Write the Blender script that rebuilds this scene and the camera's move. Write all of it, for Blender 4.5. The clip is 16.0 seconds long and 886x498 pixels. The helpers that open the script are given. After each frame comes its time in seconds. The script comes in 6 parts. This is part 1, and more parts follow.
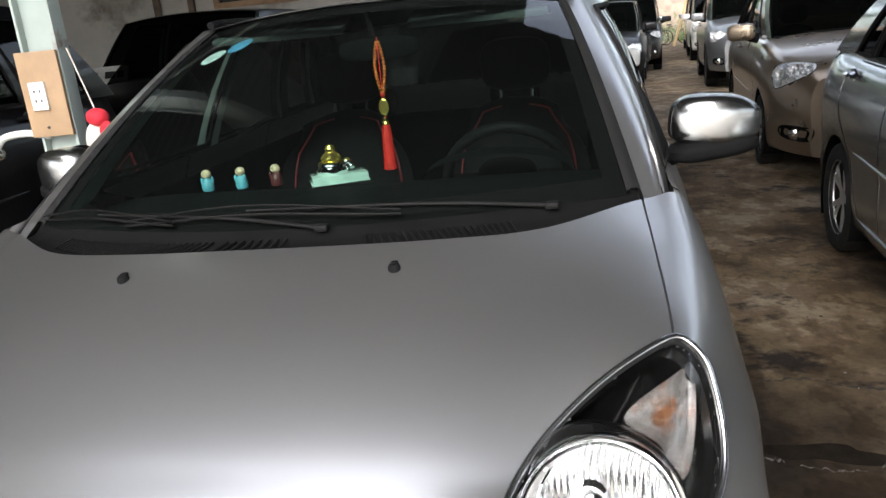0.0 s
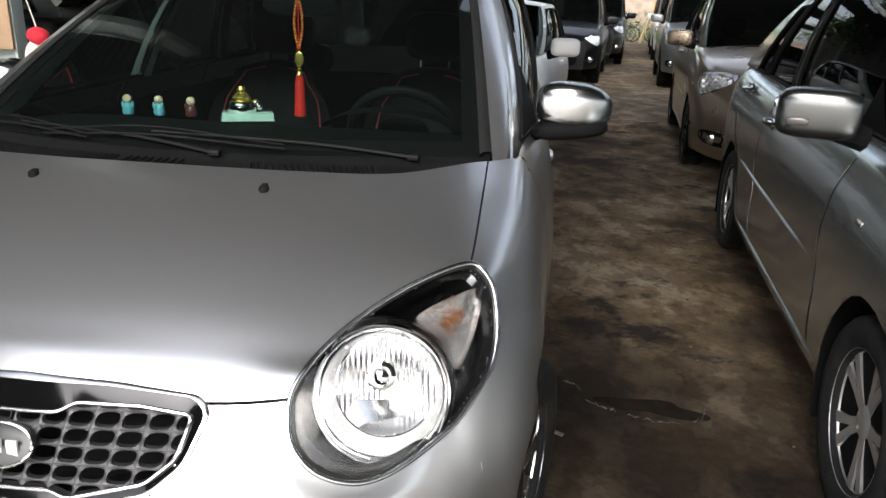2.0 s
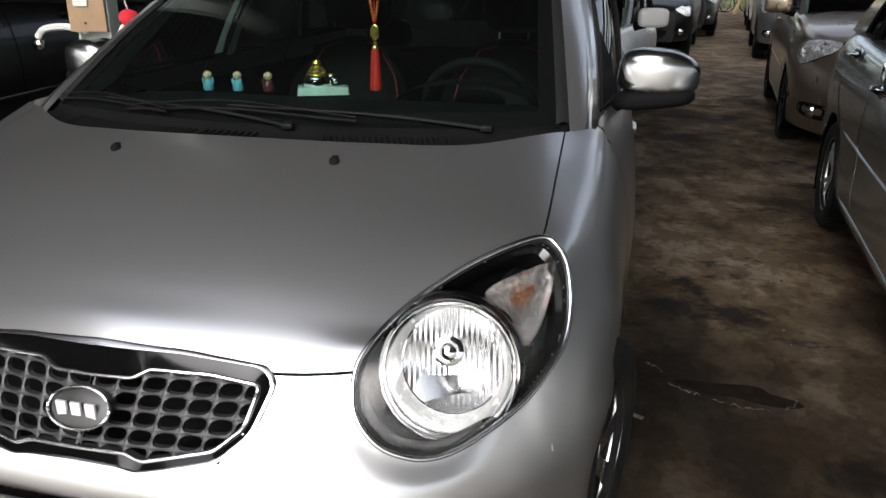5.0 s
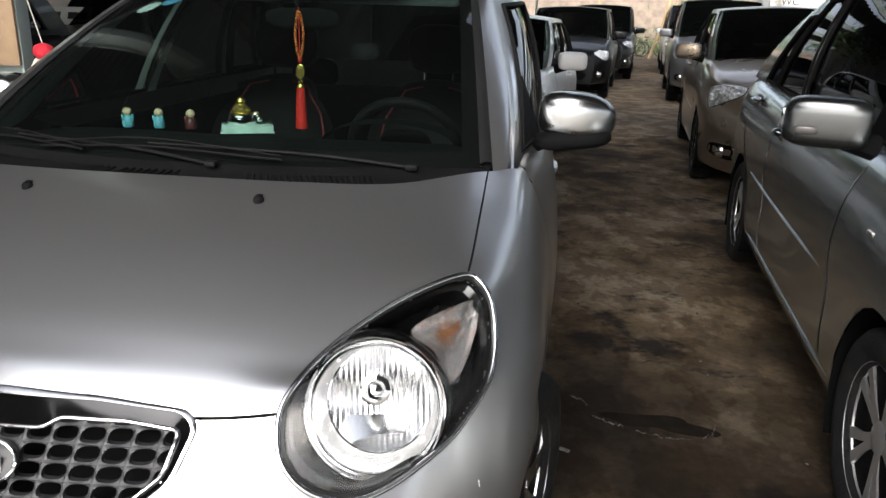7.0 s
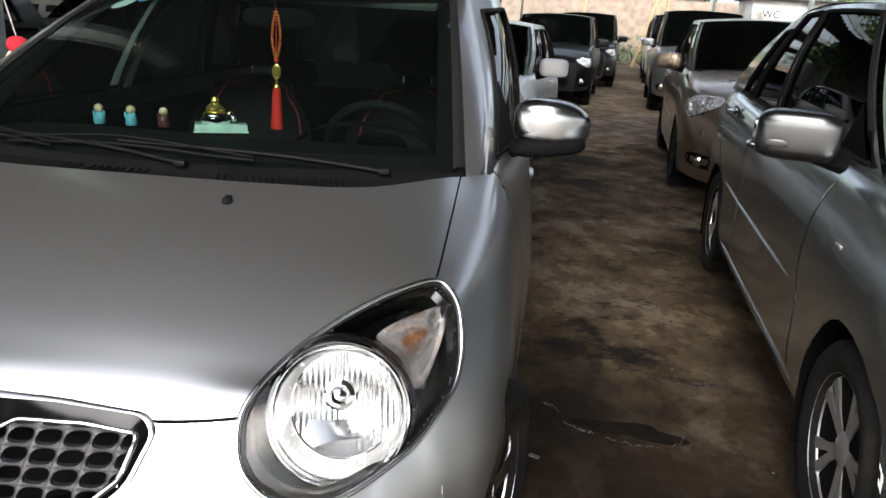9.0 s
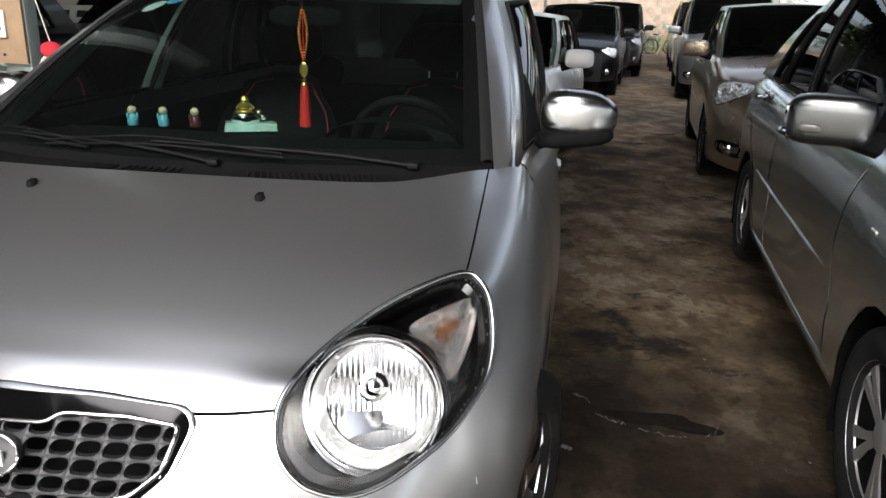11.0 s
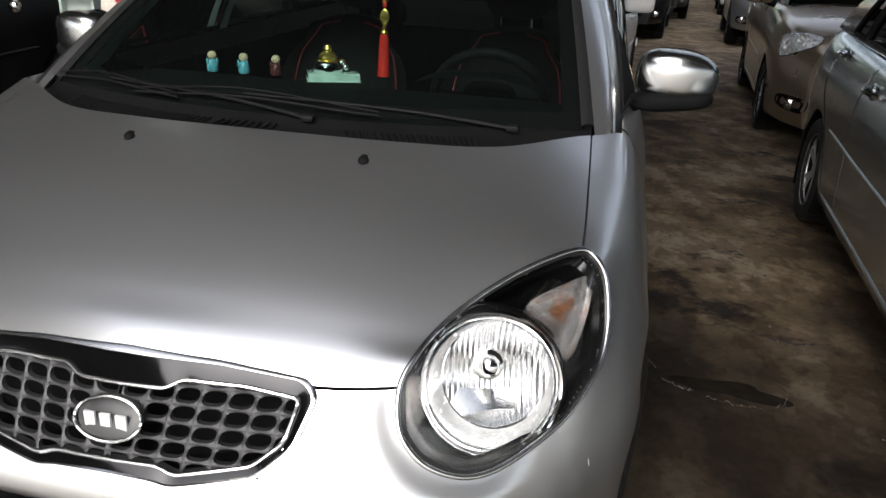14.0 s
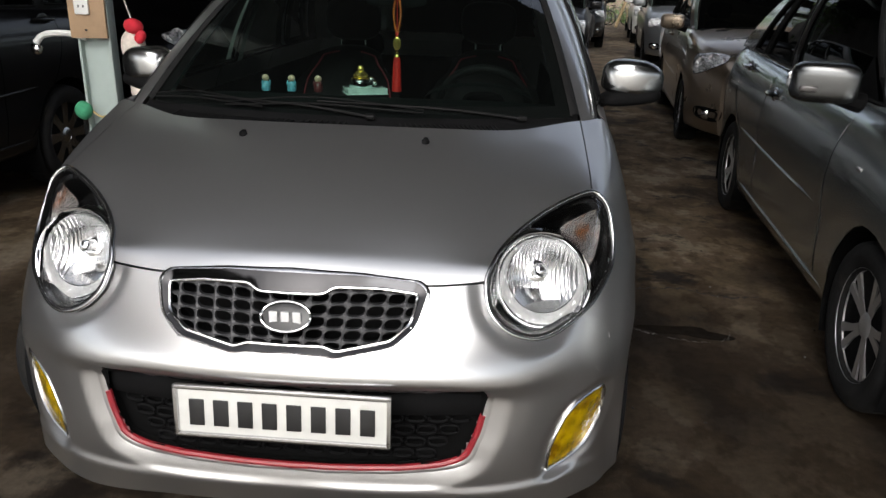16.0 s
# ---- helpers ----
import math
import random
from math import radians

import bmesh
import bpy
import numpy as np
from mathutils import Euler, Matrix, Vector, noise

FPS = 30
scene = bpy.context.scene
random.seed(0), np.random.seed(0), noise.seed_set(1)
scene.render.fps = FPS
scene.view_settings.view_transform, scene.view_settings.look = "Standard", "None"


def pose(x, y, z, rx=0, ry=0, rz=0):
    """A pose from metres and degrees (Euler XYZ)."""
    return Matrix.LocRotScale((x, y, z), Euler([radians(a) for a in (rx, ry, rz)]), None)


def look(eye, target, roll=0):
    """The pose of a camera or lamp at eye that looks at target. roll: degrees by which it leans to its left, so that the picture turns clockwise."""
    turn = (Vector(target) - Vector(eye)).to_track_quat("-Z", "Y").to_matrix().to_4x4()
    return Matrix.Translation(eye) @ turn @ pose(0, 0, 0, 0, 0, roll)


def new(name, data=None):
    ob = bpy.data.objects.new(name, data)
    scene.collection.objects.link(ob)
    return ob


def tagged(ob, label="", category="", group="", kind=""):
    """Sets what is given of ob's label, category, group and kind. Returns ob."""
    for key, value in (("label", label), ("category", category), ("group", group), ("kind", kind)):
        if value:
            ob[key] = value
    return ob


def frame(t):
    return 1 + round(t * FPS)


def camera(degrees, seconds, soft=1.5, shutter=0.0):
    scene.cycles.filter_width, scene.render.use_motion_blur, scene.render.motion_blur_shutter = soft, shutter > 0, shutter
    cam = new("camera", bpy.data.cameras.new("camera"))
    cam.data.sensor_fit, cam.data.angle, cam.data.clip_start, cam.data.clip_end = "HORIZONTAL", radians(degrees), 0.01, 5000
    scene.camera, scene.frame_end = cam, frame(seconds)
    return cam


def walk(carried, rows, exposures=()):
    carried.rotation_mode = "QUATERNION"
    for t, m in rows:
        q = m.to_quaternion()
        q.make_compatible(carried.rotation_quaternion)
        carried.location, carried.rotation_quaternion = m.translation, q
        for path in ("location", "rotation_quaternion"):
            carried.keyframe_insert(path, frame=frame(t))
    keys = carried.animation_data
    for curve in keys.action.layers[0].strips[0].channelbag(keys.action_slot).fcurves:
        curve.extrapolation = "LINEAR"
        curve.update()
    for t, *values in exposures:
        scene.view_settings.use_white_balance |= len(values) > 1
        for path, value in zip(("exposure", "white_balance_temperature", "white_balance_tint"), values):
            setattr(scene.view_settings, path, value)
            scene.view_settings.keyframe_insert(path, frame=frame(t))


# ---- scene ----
from mathutils.bvhtree import BVHTree

cam = camera(62.7, 16.0)
PATH = [
    (0, (0.533, -0.566, 1.326), (0.206, 1.326, 0.766), -5.4),
    (0.5, (0.503, -0.643, 1.325), (0.386, 1.264, 0.733), -2.8),
    (1, (0.502, -0.737, 1.334), (0.523, 1.146, 0.662), -0.2),
    (1.5, (0.643, -0.769, 1.348), (0.522, 1.145, 0.78), 1.0),
    (2, (0.763, -0.822, 1.331), (0.572, 1.063, 0.693), 2.3),
    (2.5, (0.8, -0.827, 1.315), (0.488, 1.052, 0.703), -0.3),
    (3, (0.805, -0.82, 1.317), (0.514, 1.042, 0.649), 0.7),
    (3.5, (0.784, -0.809, 1.303), (0.419, 1.028, 0.601), 0.5),
    (3.7, (0.778, -0.801, 1.302), (0.366, 1.016, 0.573), -0.1),
    (5.8, (0.786, -0.782, 1.31), (0.4, 1.072, 0.667), 1.4),
    (6, (0.79, -0.782, 1.311), (0.443, 1.086, 0.688), 1.7),
    (6.5, (0.796, -0.79, 1.315), (0.531, 1.11, 0.747), 2.0),
    (7, (0.787, -0.792, 1.313), (0.563, 1.103, 0.715), 1.8),
    (7.5, (0.785, -0.792, 1.317), (0.558, 1.107, 0.733), 1.9),
    (8, (0.794, -0.784, 1.31), (0.585, 1.104, 0.685), 2.6),
    (8.5, (0.805, -0.778, 1.317), (0.6, 1.115, 0.703), 3.0),
    (8.7, (0.809, -0.78, 1.317), (0.642, 1.122, 0.722), 3.5),
    (10.8, (0.805, -0.802, 1.32), (0.539, 1.096, 0.746), 1.3),
    (11, (0.805, -0.796, 1.316), (0.559, 1.094, 0.711), 1.7),
    (11.5, (0.801, -0.773, 1.32), (0.491, 1.101, 0.695), 1.6),
    (12, (0.789, -0.763, 1.32), (0.396, 1.09, 0.679), 1.8),
    (12.5, (0.727, -0.723, 1.325), (0.386, 1.134, 0.665), 3.4),
    (13, (0.667, -0.677, 1.349), (0.317, 1.198, 0.751), 4.0),
    (13.5, (0.633, -0.681, 1.341), (0.34, 1.174, 0.655), 4.1),
    (14, (0.636, -0.762, 1.354), (0.338, 1.061, 0.588), 3.3),
    (14.5, (0.67, -0.949, 1.356), (0.332, 0.919, 0.725), 3.0),
    (15, (0.628, -1.119, 1.342), (0.318, 0.739, 0.67), 1.9),
    (15.5, (0.481, -1.256, 1.333), (0.387, 0.63, 0.675), 1.4),
    (16, (0.431, -1.356, 1.345), (0.309, 0.524, 0.674), 1.8),
]
walk(cam, [(t, look(eye, target, roll)) for t, eye, target, roll in PATH], [(t, stops, 6300, 10) for t, stops in ((0, 2.12), (0.5, 2.35), (1, 2.06), (1.5, 1.9), (2, 1.94), (3, 1.58), (3.5, 1.38), (6.5, 1.61), (8, 1.74), (11.5, 1.69), (12.5, 1.64), (13.5, 1.77), (14, 1.5), (14.5, 1.4), (15, 1.22), (16, 1.02))])

# ---------------------------------------------------------------- world and light
world = bpy.data.worlds.new("sky")
scene.world = world
world.use_nodes = True
wn = world.node_tree.nodes
sky = wn.new("ShaderNodeTexSky")
sky.sky_type = "NISHITA"
sky.sun_disc = False
sky.sun_elevation, sky.sun_rotation = radians(39), radians(192)
sky.air_density, sky.dust_density, sky.ozone_density = 0.8, 4.0, 0.6
wn["Background"].inputs["Strength"].default_value = 0.15
pale = wn.new("ShaderNodeHueSaturation")  # thin high cloud
pale.inputs["Saturation"].default_value = 0.45
world.node_tree.links.new(sky.outputs[0], pale.inputs["Color"])
world.node_tree.links.new(pale.outputs[0], wn["Background"].inputs["Color"])
sun = new("sun", bpy.data.lights.new("sun", "SUN"))
sun.data.energy, sun.data.angle, sun.data.color = 0.65, radians(20), (1.0, 0.975, 0.94)
sun.matrix_world = look((2.5, -12, 10), (0, 0, 0))

# ---------------------------------------------------------------- materials


def principled(name):
    m = bpy.data.materials.new(name)
    m.use_nodes = True
    return m, m.node_tree, m.node_tree.nodes["Principled BSDF"]


def mat(name, color, rough=0.5, metal=0.0, vary=0.12, scale=6.0, bump=0.0, bump_scale=60.0, coat=0.0, dirt=None, dirt_scale=2.0, dirt_at=0.55, ior=1.5):
    """A surface with two scales of variation: broad tone and fine grain."""
    m, nt, b = principled(name)
    N, lk = nt.nodes, nt.links.new
    tc = N.new("ShaderNodeTexCoord")
    n1 = N.new("ShaderNodeTexNoise")
    n1.inputs["Scale"].default_value, n1.inputs["Detail"].default_value = scale, 8
    lk(tc.outputs["Object"], n1.inputs["Vector"])
    ramp = N.new("ShaderNodeValToRGB")
    lo, hi = [tuple(max(0, min(1, c * k)) for c in color) + (1,) for k in (1 - vary, 1 + vary)]
    ramp.color_ramp.elements[0].color, ramp.color_ramp.elements[1].color = lo, hi
    ramp.color_ramp.elements[0].position, ramp.color_ramp.elements[1].position = 0.3, 0.7
    lk(n1.outputs["Fac"], ramp.inputs["Fac"])
    out = ramp.outputs["Color"]
    if dirt:
        n2 = N.new("ShaderNodeTexNoise")
        n2.inputs["Scale"].default_value, n2.inputs["Detail"].default_value, n2.inputs["Roughness"].default_value = dirt_scale, 10, 0.65
        lk(tc.outputs["Object"], n2.inputs["Vector"])
        r2 = N.new("ShaderNodeValToRGB")
        r2.color_ramp.elements[0].position, r2.color_ramp.elements[1].position = dirt_at, dirt_at + 0.12
        lk(n2.outputs["Fac"], r2.inputs["Fac"])
        mix = N.new("ShaderNodeMixRGB")
        mix.inputs[2].default_value = (*dirt, 1)
        lk(r2.outputs["Color"], mix.inputs[0])
        lk(out, mix.inputs[1])
        out = mix.outputs[0]
    lk(out, b.inputs["Base Color"])
    mr = N.new("ShaderNodeMapRange")
    mr.inputs["To Min"].default_value, mr.inputs["To Max"].default_value = max(0.02, rough * 0.8), min(1, rough * 1.25)
    lk(n1.outputs["Fac"], mr.inputs["Value"])
    lk(mr.outputs[0], b.inputs["Roughness"])
    b.inputs["Metallic"].default_value = metal
    b.inputs["IOR"].default_value = ior
    b.inputs["Coat Weight"].default_value = coat
    b.inputs["Coat Roughness"].default_value = 0.06
    if bump:
        n3 = N.new("ShaderNodeTexNoise")
        n3.inputs["Scale"].default_value, n3.inputs["Detail"].default_value = bump_scale, 6
        lk(tc.outputs["Object"], n3.inputs["Vector"])
        bp = N.new("ShaderNodeBump")
        bp.inputs["Strength"].default_value, bp.inputs["Distance"].default_value = bump, 0.01
        lk(n3.outputs["Fac"], bp.inputs["Height"])
        lk(bp.outputs[0], b.inputs["Normal"])
    return m


def car_paint(name, color, metal=0.75, rough=0.34, dust=0.10, coat=0.7, ior=1.5):
    """Metallic lacquer: flake sparkle under a clear coat, with a thin uneven film of dust."""
    m, nt, b = principled(name)
    N, lk = nt.nodes, nt.links.new
    tc = N.new("ShaderNodeTexCoord")
    fl = N.new("ShaderNodeTexVoronoi")
    fl.inputs["Scale"].default_value = 1500
    lk(tc.outputs["Object"], fl.inputs["Vector"])
    du = N.new("ShaderNodeTexNoise")
    du.inputs["Scale"].default_value, du.inputs["Detail"].default_value = 3.5, 9
    lk(tc.outputs["Object"], du.inputs["Vector"])
    r1 = N.new("ShaderNodeValToRGB")
    r1.color_ramp.elements[0].color = (*[c * 0.985 for c in color], 1)
    r1.color_ramp.elements[1].color = (*[min(1, c * 1.015) for c in color], 1)
    lk(fl.outputs["Distance"], r1.inputs["Fac"])
    mix = N.new("ShaderNodeMixRGB")
    mix.inputs[2].default_value = (0.30, 0.28, 0.25, 1)
    mr = N.new("ShaderNodeMapRange")
    mr.inputs["From Min"].default_value, mr.inputs["From Max"].default_value = 0.45, 0.75
    mr.inputs["To Max"].default_value = dust
    lk(du.outputs["Fac"], mr.inputs["Value"])
    lk(mr.outputs[0], mix.inputs[0])
    lk(r1.outputs["Color"], mix.inputs[1])
    lk(mix.outputs[0], b.inputs["Base Color"])
    mr2 = N.new("ShaderNodeMapRange")
    mr2.inputs["To Min"].default_value, mr2.inputs["To Max"].default_value = rough * 0.9, rough * 1.12
    lk(du.outputs["Fac"], mr2.inputs["Value"])
    lk(mr2.outputs[0], b.inputs["Roughness"])
    b.inputs["Metallic"].default_value = metal
    b.inputs["Coat Weight"].default_value, b.inputs["IOR"].default_value = coat, ior
    b.inputs["Coat Roughness"].default_value = 0.07
    return m


def see_through(name, tint, dust=0.0, rough=0.02, ior=1.5):
    """Thin glass or clear plastic: a tinted clear sheet with a mirror sheen at grazing angles."""
    m = bpy.data.materials.new(name)
    m.use_nodes = True
    nt = m.node_tree
    N, lk = nt.nodes, nt.links.new
    N.remove(N["Principled BSDF"])
    tr, gl, mx, fr = N.new("ShaderNodeBsdfTransparent"), N.new("ShaderNodeBsdfGlossy"), N.new("ShaderNodeMixShader"), N.new("ShaderNodeFresnel")
    tr.inputs["Color"].default_value = (*tint, 1)
    gl.inputs["Roughness"].default_value = rough
    fr.inputs["IOR"].default_value = ior
    lk(fr.outputs[0], mx.inputs[0])
    lk(tr.outputs[0], mx.inputs[1])
    lk(gl.outputs[0], mx.inputs[2])
    out = mx.outputs[0]
    # dust film, doubling as a pale veil that lifts the blacks behind the glass
    if dust:
        tc, no, mr, df, m2 = N.new("ShaderNodeTexCoord"), N.new("ShaderNodeTexNoise"), N.new("ShaderNodeMapRange"), N.new("ShaderNodeBsdfDiffuse"), N.new("ShaderNodeMixShader")
        no.inputs["Scale"].default_value, no.inputs["Detail"].default_value = 2.5, 9
        df.inputs["Color"].default_value = (0.40, 0.45, 0.44, 1)
        mr.inputs["To Min"].default_value, mr.inputs["To Max"].default_value = dust * 0.4, dust * 1.6
        lk(tc.outputs["Object"], no.inputs["Vector"])
        lk(no.outputs["Fac"], mr.inputs["Value"])
        lk(mr.outputs[0], m2.inputs[0])
        lk(out, m2.inputs[1])
        lk(df.outputs[0], m2.inputs[2])
        out = m2.outputs[0]
    lk(out, N["Material Output"].inputs["Surface"])
    return m


M_SILVER = car_paint("silver_lacquer", (0.53, 0.53, 0.527), 0.945, 0.30, 0.03)
M_SILVER2 = car_paint("cool_silver_lacquer", (0.34, 0.365, 0.36), 0.90, 0.24, 0.08)
M_BEIGE = car_paint("champagne_lacquer", (0.30, 0.235, 0.17), 0.78, 0.28, 0.10)
M_GREY = car_paint("grey_lacquer", (0.22, 0.23, 0.24), 0.7, 0.33, 0.2)
M_WHITE = car_paint("white_lacquer", (0.72, 0.72, 0.70), 0.0, 0.35, 0.25)
M_BLACKP = car_paint("black_lacquer", (0.004, 0.004, 0.0045), 0.0, 0.3, 0.012, 0.25, 1.25)
M_CHROME = mat("chrome", (0.82, 0.82, 0.82), 0.05, 1.0, 0.03, 4)
M_DULLCHROME = mat("brushed_chrome", (0.55, 0.55, 0.55), 0.22, 1.0, 0.05, 4)
M_ALLOY = mat("alloy_wheel", (0.45, 0.45, 0.45), 0.28, 0.9, 0.1, 9)
M_TYRE = mat("tyre_rubber", (0.009, 0.009, 0.009), 0.8, 0, 0.3, 14, 0.3, 120, dirt=(0.022, 0.020, 0.017), dirt_scale=5, ior=1.3)
M_PLASTIC = mat("black_plastic", (0.005, 0.005, 0.0052), 0.7, 0, 0.2, 20, 0.15, 300, ior=1.14)
M_GREYPL = mat("grey_plastic", (0.015, 0.015, 0.016), 0.45, 0, 0.2, 20, 0.1, 300)
M_BADGE = mat("dark_badge", (0.02, 0.02, 0.02), 0.38, 0.0, 0.1, 20)
M_DARKCHROME = mat("dark_chrome", (0.012, 0.012, 0.012), 0.22, 0.0, 0.1, 20, ior=1.2)
M_BEVEL = mat("smoked_chrome", (0.022, 0.022, 0.023), 0.08, 0.9, 0.08, 9)
M_LETTER = mat("bright_letter_bar", (0.75, 0.75, 0.75), 0.3, 0.4, 0.05, 30)
M_SATIN = mat("satin_chrome", (0.56, 0.56, 0.56), 0.19, 1.0, 0.05, 6)
M_SHELL = mat("bright_mirror_shell", (0.46, 0.465, 0.46), 0.22, 1.0, 0.05, 6)
M_CAP = mat("satin_silver_cap", (0.12, 0.124, 0.124), 0.24, 0.95, 0.05, 6)
M_VISOR = mat("visor_cloth", (0.085, 0.115, 0.105), 0.8, 0, 0.1, 20, 0.1, 300)
M_GLOSSBLACK = mat("gloss_black", (0.006, 0.006, 0.006), 0.12, 0, 0.1, 8)
M_RUBBER = mat("rubber_seal", (0.008, 0.008, 0.008), 0.75, 0, 0.2, 20, ior=1.25)
# near-black: the shade inside openings and gaps is put into this colour
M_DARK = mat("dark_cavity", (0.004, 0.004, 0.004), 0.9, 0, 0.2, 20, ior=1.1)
M_GLASS = see_through("windscreen_glass", (0.45, 0.55, 0.515), 0.003)
M_TINT = see_through("tinted_glass", (0.08, 0.095, 0.09), 0.003, ior=1.3)
M_LENS = see_through("clear_lens", (0.93, 0.94, 0.94), ior=1.4)
M_AMBER = mat("amber_lens", (0.36, 0.18, 0.10), 0.15, 0, 0.2, 40, 0.3, 160)
M_YELLOW = mat("yellow_lens", (0.40, 0.255, 0.0), 0.10, 0.25, 0.35, 26, 1.0, 34, coat=1.0, dirt=(0.16, 0.085, 0.0), dirt_scale=14, dirt_at=0.50)
M_RED = mat("red_trim", (0.21, 0.010, 0.016), 0.4, 0, 0.15, 20)
M_PLATE = mat("white_enamel", (0.50, 0.50, 0.47), 0.35, 0, 0.06, 20, dirt=(0.4, 0.38, 0.33), dirt_scale=9, dirt_at=0.66)
M_INK = mat("black_enamel", (0.012, 0.012, 0.012), 0.4, 0, 0.2, 20)
M_TRIMGREY = mat("grey_green_trim", (0.32, 0.42, 0.38), 0.8, 0, 0.1, 10, 0.1, 300)
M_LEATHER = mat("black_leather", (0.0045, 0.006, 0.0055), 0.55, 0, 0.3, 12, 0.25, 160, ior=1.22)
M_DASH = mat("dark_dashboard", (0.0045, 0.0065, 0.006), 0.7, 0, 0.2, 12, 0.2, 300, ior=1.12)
M_WIPER = mat("satin_black_metal", (0.006, 0.006, 0.006), 0.5, 0, 0.2, 20, ior=1.2)
M_SEDANGLASS = see_through("dark_tinted_glass", (0.035, 0.04, 0.04), 0.002, ior=1.2)


def flutes(name):
    """Mirror-bright reflector with pressed upright ribs."""
    m, nt, b = principled(name)
    N, lk = nt.nodes, nt.links.new
    tc, wv, bp = N.new("ShaderNodeTexCoord"), N.new("ShaderNodeTexWave"), N.new("ShaderNodeBump")
    b.inputs["Base Color"].default_value = (0.92, 0.92, 0.92, 1)
    b.inputs["Metallic"].default_value, b.inputs["Roughness"].default_value = 1.0, 0.23
    wv.inputs["Scale"].default_value, wv.inputs["Distortion"].default_value = 34, 0.4
    lk(tc.outputs["Object"], wv.inputs["Vector"])
    lk(wv.outputs["Fac"], bp.inputs["Height"])
    bp.inputs["Strength"].default_value, bp.inputs["Distance"].default_value = 0.30, 0.006
    lk(bp.outputs[0], b.inputs["Normal"])
    return m


M_REFLECT = flutes("ribbed_reflector")
M_FROST = mat("frosted_collar", (0.62, 0.62, 0.61), 0.25, 0.6, 0.12, 60, 0.35, 240)


def facets(name):
    """Mirror-bright lamp bowl pressed in small facets."""
    m, nt, b = principled(name)
    N, lk = nt.nodes, nt.links.new
    tc, vo, bp = N.new("ShaderNodeTexCoord"), N.new("ShaderNodeTexVoronoi"), N.new("ShaderNodeBump")
    b.inputs["Base Color"].default_value = (0.90, 0.90, 0.90, 1)
    b.inputs["Metallic"].default_value, b.inputs["Roughness"].default_value = 0.5, 0.18
    vo.inputs["Scale"].default_value = 28
    lk(tc.outputs["Object"], vo.inputs["Vector"])
    lk(vo.outputs["Distance"], bp.inputs["Height"])
    bp.inputs["Strength"].default_value, bp.inputs["Distance"].default_value = 1.0, 0.03
    lk(bp.outputs[0], b.inputs["Normal"])
    return m


M_FACET = facets("faceted_reflector")
M_SIGNAL = mat("signal_bowl", (0.42, 0.40, 0.385), 0.20, 0.75, 0.35, 24, 0.9, 40, dirt=(0.34, 0.15, 0.07), dirt_scale=13, dirt_at=0.52)

# ---------------------------------------------------------------- geometry helpers: a geo is (verts, faces)


def join(*geos):
    V, F = [], []
    for v, f in geos:
        o = len(V)
        V += [tuple(p) for p in v]
        F += [tuple(i + o for i in q) for q in f]
    return V, F


def moved(geo, m):
    return [tuple(m @ Vector(p)) for p in geo[0]], geo[1]


def mirrored(geo):
    return [(-x, y, z) for x, y, z in geo[0]], [tuple(reversed(f)) for f in geo[1]]


def part(name, geo, material, parent=None, label="", smooth=True, **tags):
    """One mesh object from a geo (or a bmesh), under a thing or a part."""
    me = bpy.data.meshes.new(name)
    if isinstance(geo, bmesh.types.BMesh):
        geo.to_mesh(me)
        geo.free()
    else:
        me.from_pydata([tuple(map(float, p)) for p in geo[0]], [], geo[1])
    me.materials.append(material)
    if smooth:
        me.polygons.foreach_set("use_smooth", [True] * len(me.polygons))
        me.set_sharp_from_angle(angle=radians(38))
    me.update()
    ob = new(name, me)
    if parent is not None:
        ob.parent = parent
    return tagged(ob, label, **tags)


def empty(name, m=None, **tags):
    ob = new(name)
    ob.empty_display_size = 0.1
    if m is not None:
        ob.matrix_world = m
    return tagged(ob, **tags)


def box(cx, cy, cz, sx, sy, sz, bev=0.0):
    """A block with chamfered edges."""
    bm = bmesh.new()
    bmesh.ops.create_cube(bm, size=1)
    for v in bm.verts:
        v.co = Vector((v.co.x * sx, v.co.y * sy, v.co.z * sz))
    if bev:
        bmesh.ops.bevel(bm, geom=bm.edges[:], offset=min(bev, 0.45 * min(sx, sy, sz)), segments=2, affect="EDGES", profile=0.6)
    bm.verts.index_update()
    g = [(v.co.x + cx, v.co.y + cy, v.co.z + cz) for v in bm.verts], [tuple(v.index for v in f.verts) for f in bm.faces]
    bm.free()
    return g


def sheet(fn, us, vs):
    """A sheet over a grid of parameters."""
    V = [tuple(fn(u, v)) for v in vs for u in us]
    n = len(us)
    return V, [(j * n + i, j * n + i + 1, (j + 1) * n + i + 1, (j + 1) * n + i) for j in range(len(vs) - 1) for i in range(n - 1)]


def lathe(profile, n=32, axis="z", closed=False):
    """Profile of (radius, height) turned about an axis."""
    V, F = [], []
    for r, h in profile:
        for k in range(n):
            a = 2 * math.pi * k / n
            c, s = r * math.cos(a), r * math.sin(a)
            V.append({"z": (c, s, h), "x": (h, c, s), "y": (s, h, c)}[axis])
    m = len(profile)
    for j in range(m if closed else m - 1):
        for k in range(n):
            a, b = j * n, ((j + 1) % m) * n
            F.append((a + k, a + (k + 1) % n, b + (k + 1) % n, b + k))
    if not closed:
        F.append(tuple(reversed(range(n))))
        F.append(tuple(range((m - 1) * n, m * n)))
    return V, F


